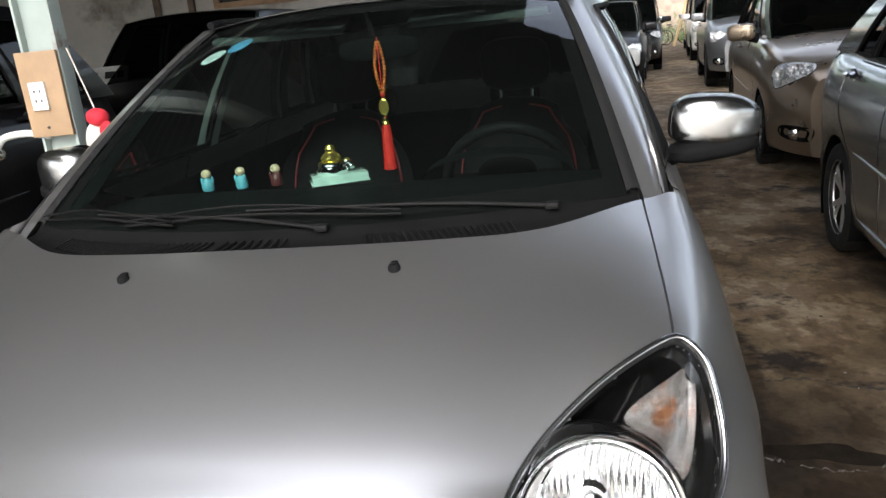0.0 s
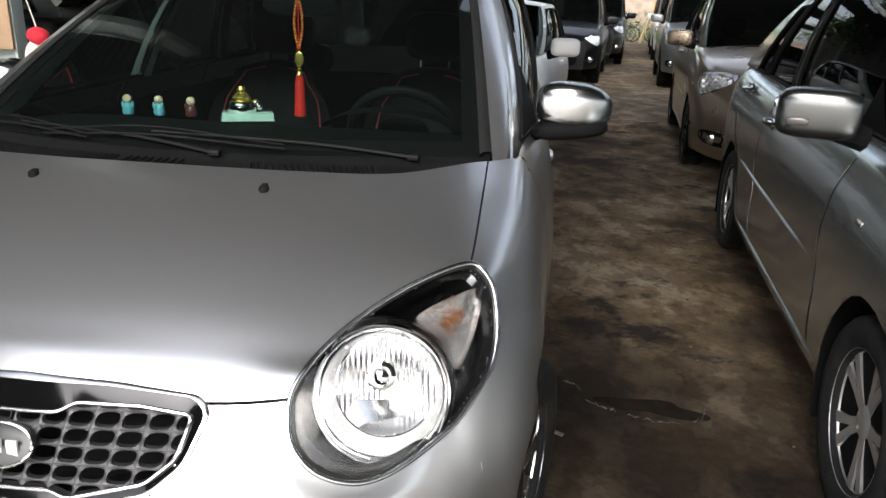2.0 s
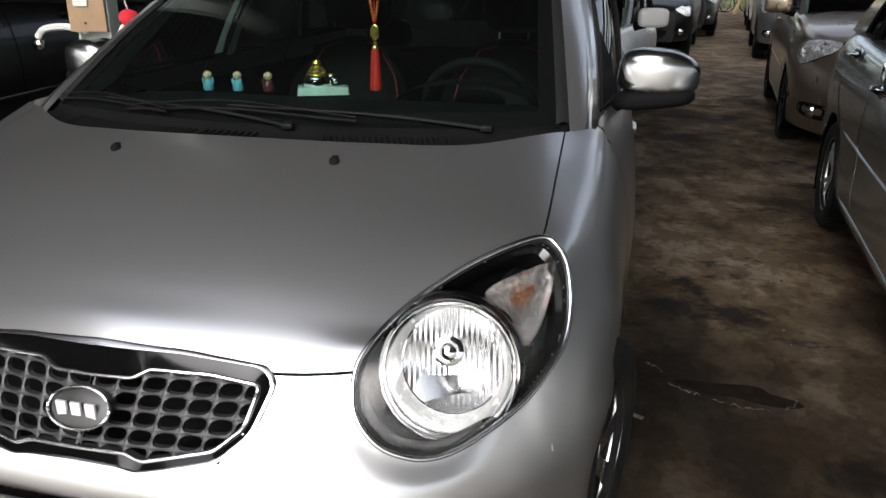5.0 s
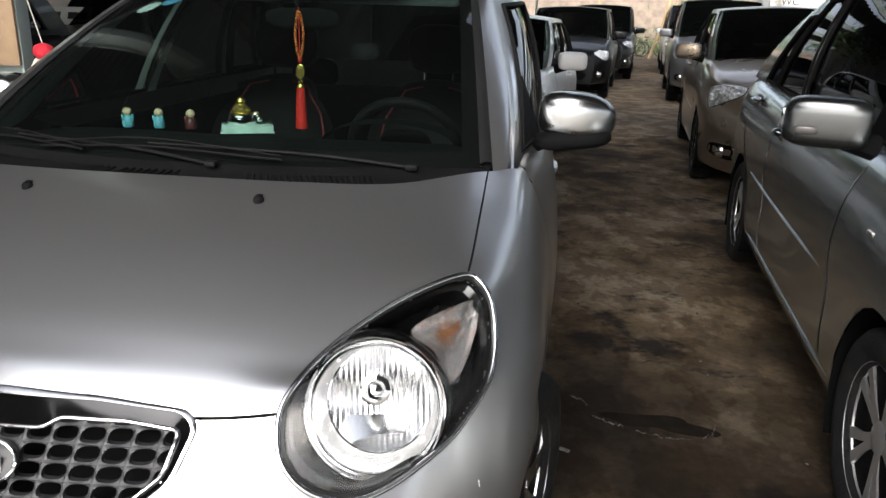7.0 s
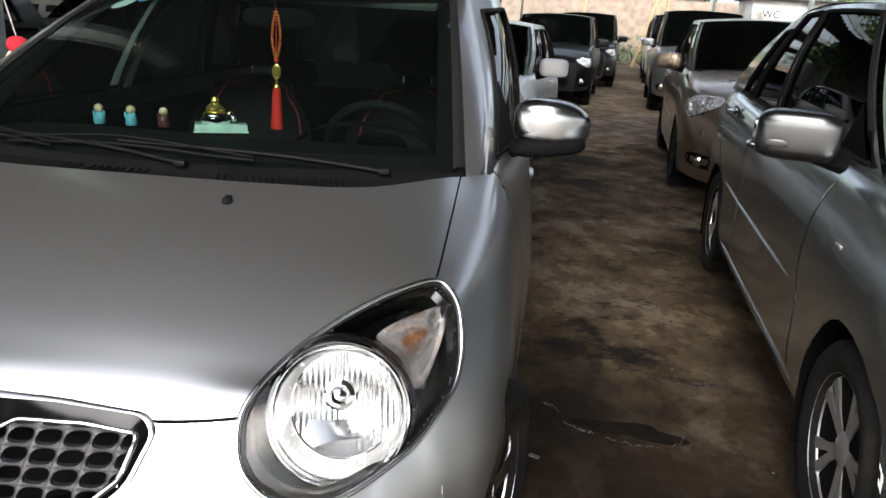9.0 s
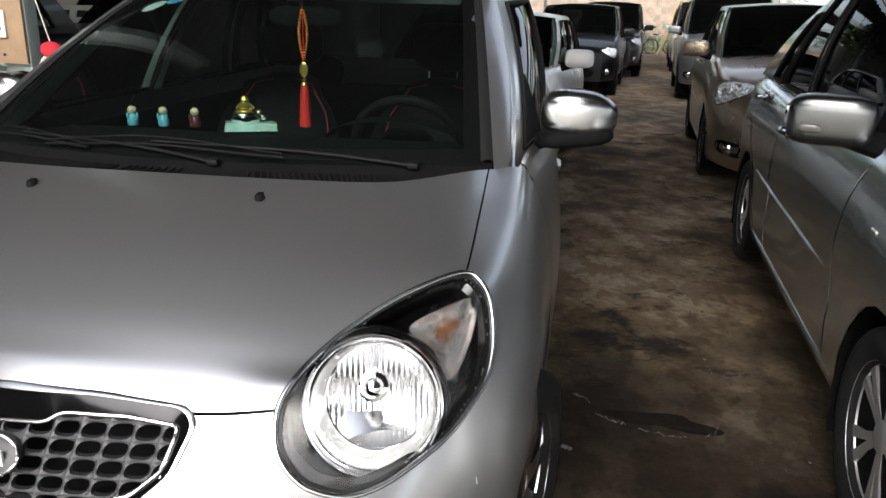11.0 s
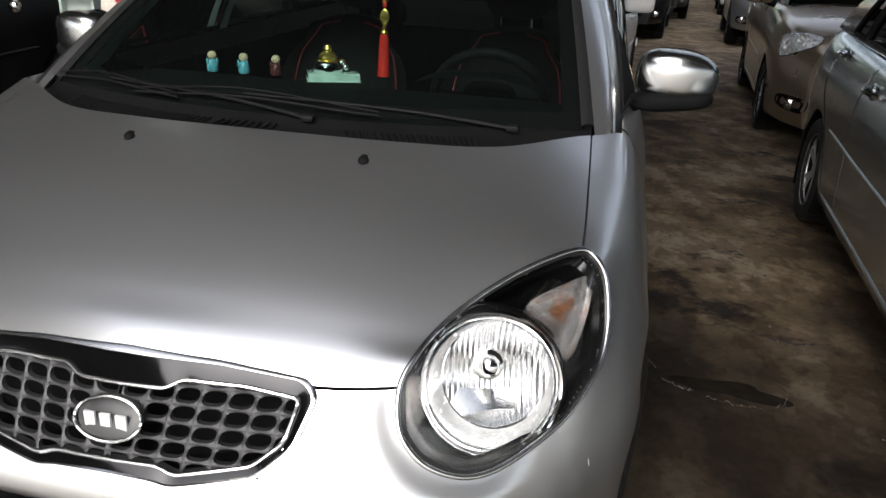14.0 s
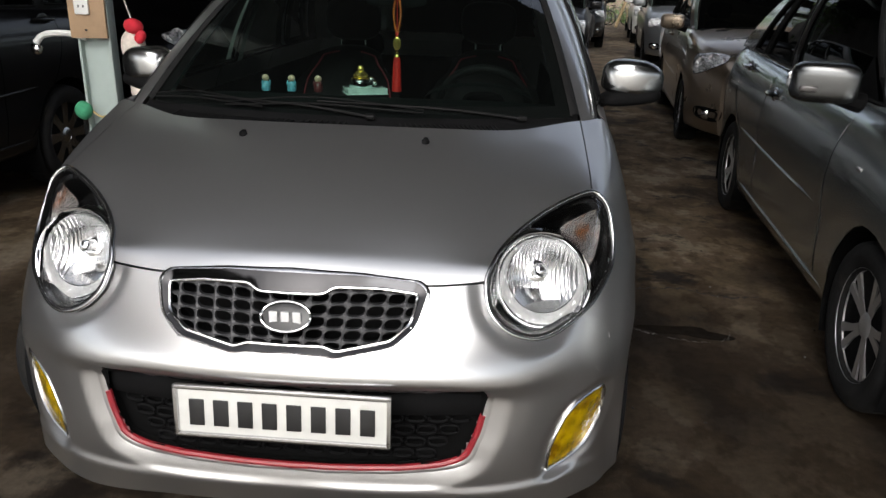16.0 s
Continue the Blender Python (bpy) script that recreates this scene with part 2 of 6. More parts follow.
def tube(path, r, n=8, loop=False, flat=1.0):
    """A round (or flattened) rod along a path of points."""
    P = [Vector(p) for p in path]
    V, F, m = [], [], len(P)
    up = Vector((0.13, 0.21, 0.97))
    for i, p in enumerate(P):
        a, b = (P[(i - 1) % m], P[(i + 1) % m]) if loop else (P[max(i - 1, 0)], P[min(i + 1, m - 1)])
        d = (b - a).normalized()
        s = d.cross(up).normalized()
        t = s.cross(d)
        rr = r[i] if isinstance(r, (list, tuple)) else r
        for k in range(n):
            w = 2 * math.pi * k / n
            V.append(p + s * rr * math.cos(w) + t * rr * flat * math.sin(w))
    for i in range(m if loop else m - 1):
        for k in range(n):
            a, b = i * n, ((i + 1) % m) * n
            F.append((a + k, b + k, b + (k + 1) % n, a + (k + 1) % n))
    if not loop:
        F += [tuple(range(n)), tuple(reversed(range((m - 1) * n, m * n)))]
    return V, F


def spline(pts, n, loop=False):
    """n points of a smooth curve through pts."""
    P = [np.array(p, float) for p in pts]
    m = len(P)
    out = []
    for k in range(n):
        s = k / n * m if loop else k / (n - 1) * (m - 1)
        i = min(int(s), m - 1 if loop else m - 2)
        f = s - i
        g = lambda j: P[j % m] if loop else P[min(max(j, 0), m - 1)]
        p0, p1, p2, p3 = g(i - 1), g(i), g(i + 1), g(i + 2)
        if not loop and i == 0:
            p0 = 2 * p1 - p2
        if not loop and i == m - 2:
            p3 = 2 * p2 - p1
        out.append(0.5 * (2 * p1 + (p2 - p0) * f + (2 * p0 - 5 * p1 + 4 * p2 - p3) * f * f + (3 * p1 - p0 - 3 * p2 + p3) * f ** 3))
    return out


def at(pts, s):
    """A point of the same curve at s in 0..1."""
    P = [np.array(p, float) for p in pts]
    m = len(P)
    s = min(max(s, 0), 1) * (m - 1)
    i = min(int(s), m - 2)
    f = s - i
    p1, p2 = P[i], P[i + 1]
    p0 = P[i - 1] if i else 2 * p1 - p2
    p3 = P[i + 2] if i + 2 < m else 2 * p2 - p1
    return 0.5 * (2 * p1 + (p2 - p0) * f + (2 * p0 - 5 * p1 + 4 * p2 - p3) * f * f + (3 * p1 - p0 - 3 * p2 + p3) * f ** 3)


def inside(x, y, poly):
    c, j = False, len(poly) - 1
    for i in range(len(poly)):
        (xi, yi), (xj, yj) = poly[i], poly[j]
        if (yi > y) != (yj > y) and x < (xj - xi) * (y - yi) / (yj - yi) + xi:
            c = not c
        j = i
    return c


def steps(a, b, n):
    return [a + (b - a) * i / (n - 1) for i in range(n)]


class Face:
    """A flat working frame laid before a body skin: points (a, b) in it are dropped on to the skin."""

    def __init__(self, tree, origin, out, right):
        self.tree, self.o, self.n = tree, Vector(origin), Vector(out).normalized()
        self.a = (Vector(right) - self.n * Vector(right).dot(self.n)).normalized()
        self.b = self.n.cross(self.a)
        if self.b.z < 0:
            self.b = -self.b

    def on(self, a, b, lift=0.0):
        p = self.o + self.a * a + self.b * b
        hit = self.tree.ray_cast(p + self.n * 1.0, -self.n, 3.0)
        q = hit[0] if hit[0] is not None else p
        return q + self.n * lift

    def flat(self, p):
        d = Vector(p) - self.o
        return d.dot(self.a), d.dot(self.b), d.dot(self.n)

    def rings(self, outline, levels, flat_centre=None):
        """A closed patch: rings of the outline shrunk about its middle, each at (scale, lift)."""
        n = len(outline)
        ca, cb = sum(p[0] for p in outline) / n, sum(p[1] for p in outline) / n
        V, F = [], []
        for k, lift in levels:
            for a, b in outline:
                V.append(self.on(ca + (a - ca) * k, cb + (b - cb) * k, lift))
        for j in range(len(levels) - 1):
            for i in range(n):
                F.append((j * n + i, j * n + (i + 1) % n, (j + 1) * n + (i + 1) % n, (j + 1) * n + i))
        V.append(self.on(ca, cb, levels[-1][1]))
        o = (len(levels) - 1) * n
        F += [(o + i, o + (i + 1) % n, len(V) - 1) for i in range(n)]
        return V, F

    def line(self, pts, width, lift=0.002, n=None):
        """A flat band along points of the frame."""
        P = spline(pts, n or 6 * len(pts))
        V, F = [], []
        for i, p in enumerate(P):
            d = P[min(i + 1, len(P) - 1)] - P[max(i - 1, 0)]
            d = d / (np.linalg.norm(d) + 1e-9)
            for s in (-1, 1):
                V.append(self.on(p[0] - d[1] * s * width / 2, p[1] + d[0] * s * width / 2, lift))
        return V, [(2 * i, 2 * i + 1, 2 * i + 3, 2 * i + 2) for i in range(len(P) - 1)]


def outward(geo, centre):
    """Turn a sheet so that it faces away from centre."""
    V, c = [Vector(p) for p in geo[0]], Vector(centre)
    f = geo[1][len(geo[1]) // 2]
    n = (V[f[1]] - V[f[0]]).cross(V[f[2]] - V[f[0]])
    return geo if n.dot(V[f[0]] - c) > 0 else (geo[0], [tuple(reversed(q)) for q in geo[1]])


def tree_of(geo):
    return BVHTree.FromPolygons([Vector(p) for p in geo[0]], geo[1])


# ---------------------------------------------------------------- parts that many cars share


def tyre_geo(r, w):
    h = w / 2
    return lathe([(r * 0.66, -h * 0.8), (r * 0.80, -h), (r * 0.93, -h * 0.96), (r * 0.985, -h * 0.8), (r, -h * 0.6), (r, -h * 0.1), (r * 0.985, -h * 0.08), (r * 0.985, h * 0.08), (r, h * 0.1),
                  (r, h * 0.6), (r * 0.985, h * 0.8), (r * 0.93, h * 0.96), (r * 0.80, h), (r * 0.66, h * 0.8)], 40, "x", closed=True)


def rim_geo(r, w, spokes, twin=False):
    """Barrel, lip, hub and spokes; the outer face looks to +x."""
    R, h = r * 0.68, w / 2
    g = [lathe([(R * 0.965, h * 0.50), (R * 0.975, h * 0.72), (R * 1.0, h * 0.84), (R * 1.02, h * 0.78), (R * 1.0, h * 0.5)], 40, "x", closed=True),
         lathe([(R * 0.24, -h * 0.2), (R * 0.24, h * 0.55), (R * 0.19, h * 0.64), (R * 0.06, h * 0.66)], 20, "x")]
    for k in range(spokes):
        a = 2 * math.pi * k / spokes
        for off in ((-0.16, 0.16) if spokes == 5 else (-0.11, 0.11) if twin else (0.0,)):
            ww = R * (0.068 if twin else 0.13)
            V = []
            for rad, x, sw in ((R * 0.14, h * 0.55, 1.2), (R * 0.5, h * 0.62, 0.9), (R * 0.96, h * 0.66, 1.25)):
                for dx in (0, -h * 0.35):
                    for s in (-1, 1):
                        aa = a + off * (0.6 + 0.6 * rad / R)
                        t = s * ww * sw
                        V.append((x + dx, rad * math.cos(aa) - t * math.sin(aa), rad * math.sin(aa) + t * math.cos(aa)))
            F = []
            for j in range(2):
                o = 4 * j
                F += [(o, o + 1, o + 5, o + 4), (o + 3, o + 2, o + 6, o + 7), (o + 1, o + 3, o + 7, o + 5), (o + 2, o, o + 4, o + 6)]
            g.append((V, F))
    return join(*g)


def add_wheels(car, r, w, half, ys, spokes, twin, rim_mat=None, steer=0):
    tg, rg = tyre_geo(r, w), rim_geo(r, w, spokes, twin)
    disc = lathe([(r * 0.665, w * 0.28), (r * 0.62, w * 0.1), (r * 0.62, -0.01), (r * 0.5, 0.0), (r * 0.12, 0.0)], 32, "x")
    tm = rm = dm = None
    for y in ys:
        for s in (1, -1):
            wh = empty("wheel")
            wh.parent = car
            wh.matrix_local = pose(s * (half - w / 2), y, r, 0, 0, (0 if s > 0 else 180) + (steer if y < 1 else 0))
            if tm is None:
                tm, rm, dm = part("tyre", tg, M_TYRE, wh), part("rim", rg, rim_mat or M_ALLOY, wh), part("rim_barrel", disc, M_PLASTIC, wh)
            else:
                for src in (tm, rm, dm):
                    o = new(src.name.split(".")[0], src.data)
                    o.parent = wh


def plate_thing(parent, x, y, z, w=0.47, h=0.11, tilt=0, bars=8):
    """A registration plate with plain bars in place of its characters."""
    pl = empty("number_plate")
    pl.parent = parent
    pl.matrix_local = pose(x, y, z, tilt, 0, 0)
    part("plate_frame", join(box(0, 0, h / 2 + 0.005, w + 0.02, 0.014, 0.01, 0.003), box(0, 0, -h / 2 - 0.005, w + 0.02, 0.014, 0.01, 0.003),
                             box(w / 2 + 0.005, 0, 0, 0.01, 0.014, h + 0.02, 0.003), box(-w / 2 - 0.005, 0, 0, 0.01, 0.014, h + 0.02, 0.003)), M_DULLCHROME, pl)
    part("plate_sheet", box(0, 0.002, 0, w, 0.006, h, 0.002), M_PLATE, pl)
    n = bars
    for i in range(n):
        bx = -w * 0.41 + w * 0.82 * i / (n - 1)
        hh = h * 0.60
        part("bar", box(bx, -0.003, -0.002, w * 0.072, 0.004, hh, 0.0015), M_INK, pl)
    return pl


def greenhouse(car, paint, bf, tf, tr, br, bulge, wins, glass_front, glass_side, crown=0.05, roof_lead=0.18, base_lead=0.2, rear_lead=0.1, frit=True, glass_rear=None, wide=0.0):
    """Cabin over four corner points (front base, front top, rear top, rear base; x is the half width): pillars, roof and glass."""
    bf, tf, tr, br = (np.array(p, float) for p in (bf, tf, tr, br))

    spread = lambda s: wide * (0.4 + 0.6 * min(1.0, max(0.0, s) / 0.15))

    def side(s, t, lift=0.0):
        lo, hi = bf + (br - bf) * s, tf + (tr - tf) * s
        p = lo + (hi - lo) * t
        k = 4 * t * (1 - t)
        sag = 4 * s * (1 - s)
        return np.array([p[0] + bulge * k + 0.025 * sag + spread(s) + lift, p[1], p[2] + 0.03 * sag * t])

    def holes(s, t):
        return any(a < s < b and c < t < d for a, b, c, d in wins)

    ss = sorted(set(steps(0, 1, 25) + [w[0] for w in wins] + [w[1] for w in wins]))
    ts = sorted(set(steps(0, 1, 9) + [w[2] for w in wins] + [w[3] for w in wins]))
    V, F = sheet(lambda s, t: side(s, t), ss, ts)
    n = len(ss)
    keep = []
    for f in F:
        i, j = f[0] % n, f[0] // n
        if not holes((ss[i] + ss[i + 1]) / 2, (ts[j] + ts[j + 1]) / 2):
            keep.append(f)
    Vi, Fi = sheet(lambda s, t: side(s, t, -0.035), ss, ts)
    inner = [tuple(reversed(F[i])) for i in range(len(F)) if F[i] in set(keep)]
    outer = (V, keep)
    for g, nm in ((outer, "pillar_frame"), (mirrored(outer), "pillar_frame")):
        part(nm, g, paint, car)
    post = lambda f: (ss[f[0] % n] + ss[min(n - 1, f[0] % n + 1)]) / 2
    lit_a = [f for f in inner if post((min(f),)) < wins[0][0]]
    lit_b = [f for f in inner if wins[0][1] < post((min(f),)) < wins[1][0]]
    rest = [f for f in inner if f not in set(lit_a) | set(lit_b)]
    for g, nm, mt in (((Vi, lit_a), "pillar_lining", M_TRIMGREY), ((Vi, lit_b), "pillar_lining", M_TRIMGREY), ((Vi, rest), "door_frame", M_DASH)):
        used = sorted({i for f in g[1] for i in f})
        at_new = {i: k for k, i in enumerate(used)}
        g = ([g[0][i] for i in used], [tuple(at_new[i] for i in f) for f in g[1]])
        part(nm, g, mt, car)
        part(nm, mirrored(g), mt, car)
    for a, b, c, d in wins:
        g = sheet(lambda s, t: side(s, t, -0.008), steps(a - 0.006, b + 0.006, 9), steps(c - 0.02, d + 0.02, 7))
        edge = [side(s, c) for s in steps(a, b, 8)] + [side(b, t) for t in steps(c, d, 6)[1:]] + [side(s, d) for s in steps(b, a, 8)[1:]] + [side(a, t) for t in steps(d, c, 6)[1:-1]]
        e = tube([p + np.array([0.001, 0, 0]) for p in edge], 0.009, 6, True)
        for gg, ee in ((g, e), (mirrored(g), mirrored(e))):
            o = part("side_window", outward(gg, (0, (bf[1] + br[1]) / 2, bf[2])), glass_side, car)
            o.visible_shadow = False
            part("window_seal", ee, M_RUBBER, o)

    def across(p0, lead):
        return lambda a, q: np.array([-q[0] + 2 * q[0] * a, q[1] - lead * (1 - (2 * a - 1) ** 2), q[2]])

    def screen(a, t, lo, hi, l0, l1, lift=0.0):
        q = lo + (hi - lo) * t
        k = 1 - (2 * a - 1) ** 2
        lead = l0 + (l1 - l0) * t
        up = crown * k * t * 0.8
        return np.array([(-q[0] + 2 * q[0] * a), q[1] - lead * k + lift * (0.0), q[2] + up + 0.03 * 4 * t * (1 - t) + lift])

    ws = part("windscreen", outward(sheet(lambda a, t: screen(a, t, bf, tf, base_lead, roof_lead), steps(0.02, 0.98, 25), steps(0.0, 0.985, 15)), (0, br[1], bf[2] - 1)), glass_front, car)
    ws.visible_shadow = False
    if frit:
        bands = [sheet(lambda a, t: screen(a, t, bf, tf, base_lead, roof_lead, -0.004), steps(0.015, 0.05, 4), steps(0, 0.99, 15)),
                 sheet(lambda a, t: screen(a, t, bf, tf, base_lead, roof_lead, -0.004), steps(0.95, 0.985, 4), steps(0, 0.99, 15)),
                 sheet(lambda a, t: screen(a, t, bf, tf, base_lead, roof_lead, -0.005), steps(0.02, 0.98, 25), steps(0.93, 0.995, 4)),
                 sheet(lambda a, t: screen(a, t, bf, tf, base_lead, roof_lead, -0.005), steps(0.02, 0.98, 25), steps(0.0, 0.06, 4))]
        part("screen_border", join(*bands), M_GLOSSBLACK, ws)
    broad = np.array([wide, 0, 0])
    rl = lambda a, t: screen(a, t, br + broad, tr + broad, -rear_lead, -rear_lead)
    rw = part("rear_window", outward(sheet(rl, steps(0.06, 0.94, 17), steps(0.1, 0.9, 9)), (0, bf[1], bf[2] - 1)), glass_rear or glass_side, car)
    rw.visible_shadow = False
    part("rear_frame", join(sheet(rl, steps(0, 0.065, 3), steps(0, 1, 9)), sheet(rl, steps(0.935, 1, 3), steps(0, 1, 9)), sheet(rl, steps(0, 1, 17), steps(0, 0.11, 3)), sheet(rl, steps(0, 1, 17), steps(0.89, 1, 3))), paint, car)

    def roof(a, s):
        q = tf + (tr - tf) * s + np.array([spread(s), 0, 0])
        k = 1 - (2 * a - 1) ** 2
        lead = roof_lead * (1 - s) - rear_lead * s
        x = -q[0] + 2 * q[0] * a
        return np.array([x * (1 + 0.05 * 4 * s * (1 - s)), q[1] - lead * k, q[2] + crown * k * (0.8 + 0.2 * 4 * s * (1 - s)) + 0.03 * 4 * s * (1 - s)])

    part("roof_panel", sheet(roof, steps(0, 1, 21), steps(0, 1, 17)), paint, car)
    part("headlining", sheet(lambda a, s: roof(a, s) - np.array([0, 0, 0.03]), steps(0.02, 0.98, 15), steps(0.02, 0.98, 11)), M_VISOR, car)
    return side, screen, roof


def seat_geo(w, h, rake=0.2):
    """Backrest with raised side bolsters and soft edges, standing at the origin and facing -y."""
    def f(u, v):
        a = u * 2 - 1
        prof = w / 2 * (0.80 + 0.28 * math.sin(math.pi * min(1, v * 1.1)) ** 0.6) * (1 - 0.35 * max(0, v - 0.8) / 0.2 * abs(a) ** 0.5 * 0.5)
        y = -0.075 * abs(a) ** 3 - 0.02 * math.sin(v * math.pi) + rake * v * h
        return a * prof, y, v * h + (-0.04 * a * a * max(0, v - 0.5) * 2)
    front = sheet(f, steps(0, 1, 15), steps(0, 1, 13))
    back = sheet(lambda u, v: (f(u, v)[0], f(u, v)[1] + 0.10 * (1 - (2 * u - 1) ** 6), f(u, v)[2]), steps(0, 1, 15), steps(0, 1, 13))
    back = (back[0], [tuple(reversed(q)) for q in back[1]])
    top = sheet(lambda u, k: (f(u, 1)[0], f(u, 1)[1] + 0.10 * k * (1 - (2 * u - 1) ** 6), f(u, 1)[2] + 0.02 * math.sin(k * math.pi)), steps(0, 1, 15), steps(0, 1, 5))
    return join(front, back, top), f


def pillow_geo(w, d, h, p=3.0, nu=20, nv=12):
    """A soft-edged block (a squashed ball with squared sides)."""
    def f(u, v):
        cu, su, cv, sv = math.cos(u), math.sin(u), math.cos(v), math.sin(v)
        e = 2 / p
        sg = lambda q: math.copysign(abs(q) ** e, q)
        return w / 2 * sg(cv) * sg(cu), d / 2 * sg(cv) * sg(su), h / 2 * sg(sv)
    return sheet(f, steps(0, 2 * math.pi, nu + 1), steps(-math.pi / 2 + 0.02, math.pi / 2 - 0.02, nv))

# ---------------------------------------------------------------- the silver hatchback
L_HERO, AXLE_F, AXLE_R, R_WHEEL = 3.53, 0.66, 3.03, 0.283
# lengthwise lines of the nose, from the lower lip over the bumper and hood to the cowl
LINE_MID = [(0.000, 0.070, 0.160), (0.000, 0.025, 0.290), (0.000, 0.030, 0.485), (0.000, 0.016, 0.558), (0.000, 0.125, 0.735), (0.000, 0.220, 0.805), (0.000, 0.400, 0.897), (0.000, 0.560, 0.958), (0.000, 0.645, 0.983)]
LINE_IN = [(0.300, 0.085, 0.160), (0.300, 0.038, 0.290), (0.300, 0.043, 0.485), (0.300, 0.030, 0.558), (0.300, 0.138, 0.722), (0.300, 0.230, 0.795), (0.300, 0.410, 0.889), (0.300, 0.565, 0.952), (0.300, 0.660, 0.981)]
LINE_LAMP = [(0.528, 0.120, 0.150), (0.520, 0.085, 0.290), (0.520, 0.086, 0.470), (0.510, 0.078, 0.555), (0.500, 0.180, 0.738), (0.500, 0.254, 0.784), (0.500, 0.425, 0.872), (0.500, 0.600, 0.937), (0.500, 0.725, 0.975)]
LINE_GAP = [(0.714, 0.230, 0.150), (0.695, 0.200, 0.290), (0.685, 0.185, 0.470), (0.672, 0.198, 0.575), (0.658, 0.275, 0.742), (0.677, 0.366, 0.832), (0.688, 0.485, 0.884), (0.690, 0.680, 0.938), (0.690, 0.870, 0.984)]
LINE_SHOULDER = [(0.782, 0.308, 0.150), (0.766, 0.290, 0.290), (0.767, 0.275, 0.460), (0.765, 0.305, 0.570), (0.764, 0.385, 0.690), (0.764, 0.465, 0.775), (0.782, 0.570, 0.832), (0.789, 0.730, 0.892), (0.787, 0.930, 0.955)]
LINE_SIDE = [(0.808, 0.343, 0.155), (0.802, 0.325, 0.300), (0.803, 0.335, 0.450), (0.816, 0.385, 0.555), (0.824, 0.470, 0.640), (0.837, 0.570, 0.690), (0.840, 0.680, 0.715), (0.849, 0.820, 0.705), (0.857, 0.960, 0.685)]
ARCH = [(0.832 - 0.05 * max(0, (4 - abs(a - 30) / 26.0)) * (a < 40) * 0.25, AXLE_F - 0.325 * math.cos(radians(a)), 0.29 + 0.325 * math.sin(radians(a))) for a in (-22, 4, 30, 52, 72, 92, 116, 150, 203)]
LINES = [LINE_MID, LINE_IN, LINE_LAMP, LINE_GAP, LINE_SHOULDER, LINE_SIDE, ARCH]
GAP_U, EDGE_V = 3 / 6, 4 / 8


def skin(u, v):
    """The nose at u (middle 0 .. wheel arch 1, minus for the other side) and v (lip 0 .. cowl 1)."""
    s = abs(u)
    pts = [at(l, v) for l in LINES]
    ghost = [pts[1] * np.array([-1, 1, 1])] + pts
    p = at(ghost, (s * 6 + 1) / 7)
    return np.array([math.copysign(p[0], u) if u else 0.0, p[1], p[2]])


def skin_normal(u, v):
    e = 0.004
    a, b = skin(min(u + e, 1), v) - skin(max(u - e, -1), v), skin(u, min(v + e, 1)) - skin(u, max(v - e, 0))
    n = np.cross(a, b)
    return n / (np.linalg.norm(n) + 1e-9)


def panel(u0, u1, v0, v1, nu, nv, fold=0.014, foot=True, head=True):
    """A panel of the nose with its edges turned under, so that shut lines stay open."""
    us, vs = steps(u0, u1, nu), steps(v0, v1, nv)
    us2, vs2 = [u0] + us + [u1], [v0] + vs + [v1]

    def f(i, j):
        u, v = us2[int(i)], vs2[int(j)]
        p = skin(u, v)
        if i in (0, nu + 1) or (foot and j == 0) or (head and j == nv + 1):
            p = p - skin_normal(u, v) * fold
        return p
    return sheet(f, range(nu + 2), range(nv + 2))


def cut(geo, tests):
    """Take out the faces whose middle passes any of the tests."""
    V, F = geo
    out = []
    for f in F:
        m = [sum(V[i][k] for i in f) / len(f) for k in range(3)]
        if not any(t(m) for t in tests):
            out.append(f)
    return V, out


def near_edge(poly, x, z):
    return float(np.min(np.hypot(poly[:, 0] - x, poly[:, 1] - z)))


def scooped(geo):
    """Press the bumper in round the lamps, the intake and the fog lamps, and draw out the lower lip; the creases stay soft."""
    V, P = [], np.array(LAMP_OUT)
    I, G = np.array(spline(INTAKE_OUT, 160, True)), np.array(spline(FOG_OUT, 80, True))
    for p in geo[0]:
        fr = LAMPS[0] if p[0] > 0 else LAMPS[1]
        a, b, d = fr.flat(p)
        a = a if p[0] > 0 else -a
        v = Vector(p)
        if p[1] < 0.6 and abs(a) < 0.3 and -0.25 < b < 0.12 and abs(d) < 0.2 and a < 0.11:
            gap = 0.0 if inside(a, b, LAMP_OUT) else near_edge(P, a, b)
            k = max(0.0, 1 - gap / 0.044) * min(1.0, max(0.0, (0.10 - b) / 0.08)) * min(1.0, max(0.0, (0.11 - a) / 0.06))
            v = v - fr.n * 0.0065 * min(1, 1.4 * k)
        x, z = p[0], p[2]
        back = Vector((-0.55 * x, 1.0, 0)).normalized()
        if p[1] < 0.45 and abs(x) < 0.56 and 0.22 < z < 0.56:
            gap = 0.0 if inside(x, z, INTAKE_OUT) else near_edge(I, x, z)
            reach = 0.052 if z < 0.49 else 0.018
            v = v + back * 0.024 * max(0.0, 1 - gap / reach)
        if p[1] < 0.45 and abs(x) > 0.54 and 0.2 < z < 0.5:
            gap = 0.0 if inside(abs(x), z, FOG_OUT) else near_edge(G, abs(x), z)
            v = v + back * 0.014 * max(0.0, 1 - gap / 0.028)
        if z < 0.255 and p[1] < 0.5:
            v = v - back * 0.012 * min(1.0, (0.255 - z) / 0.022) * min(1.0, 0.25 + abs(x) / 0.5) * max(0.0, min(1.0, (0.30 - p[1]) / 0.14))
        V.append(tuple(v))
    return V, geo[1]


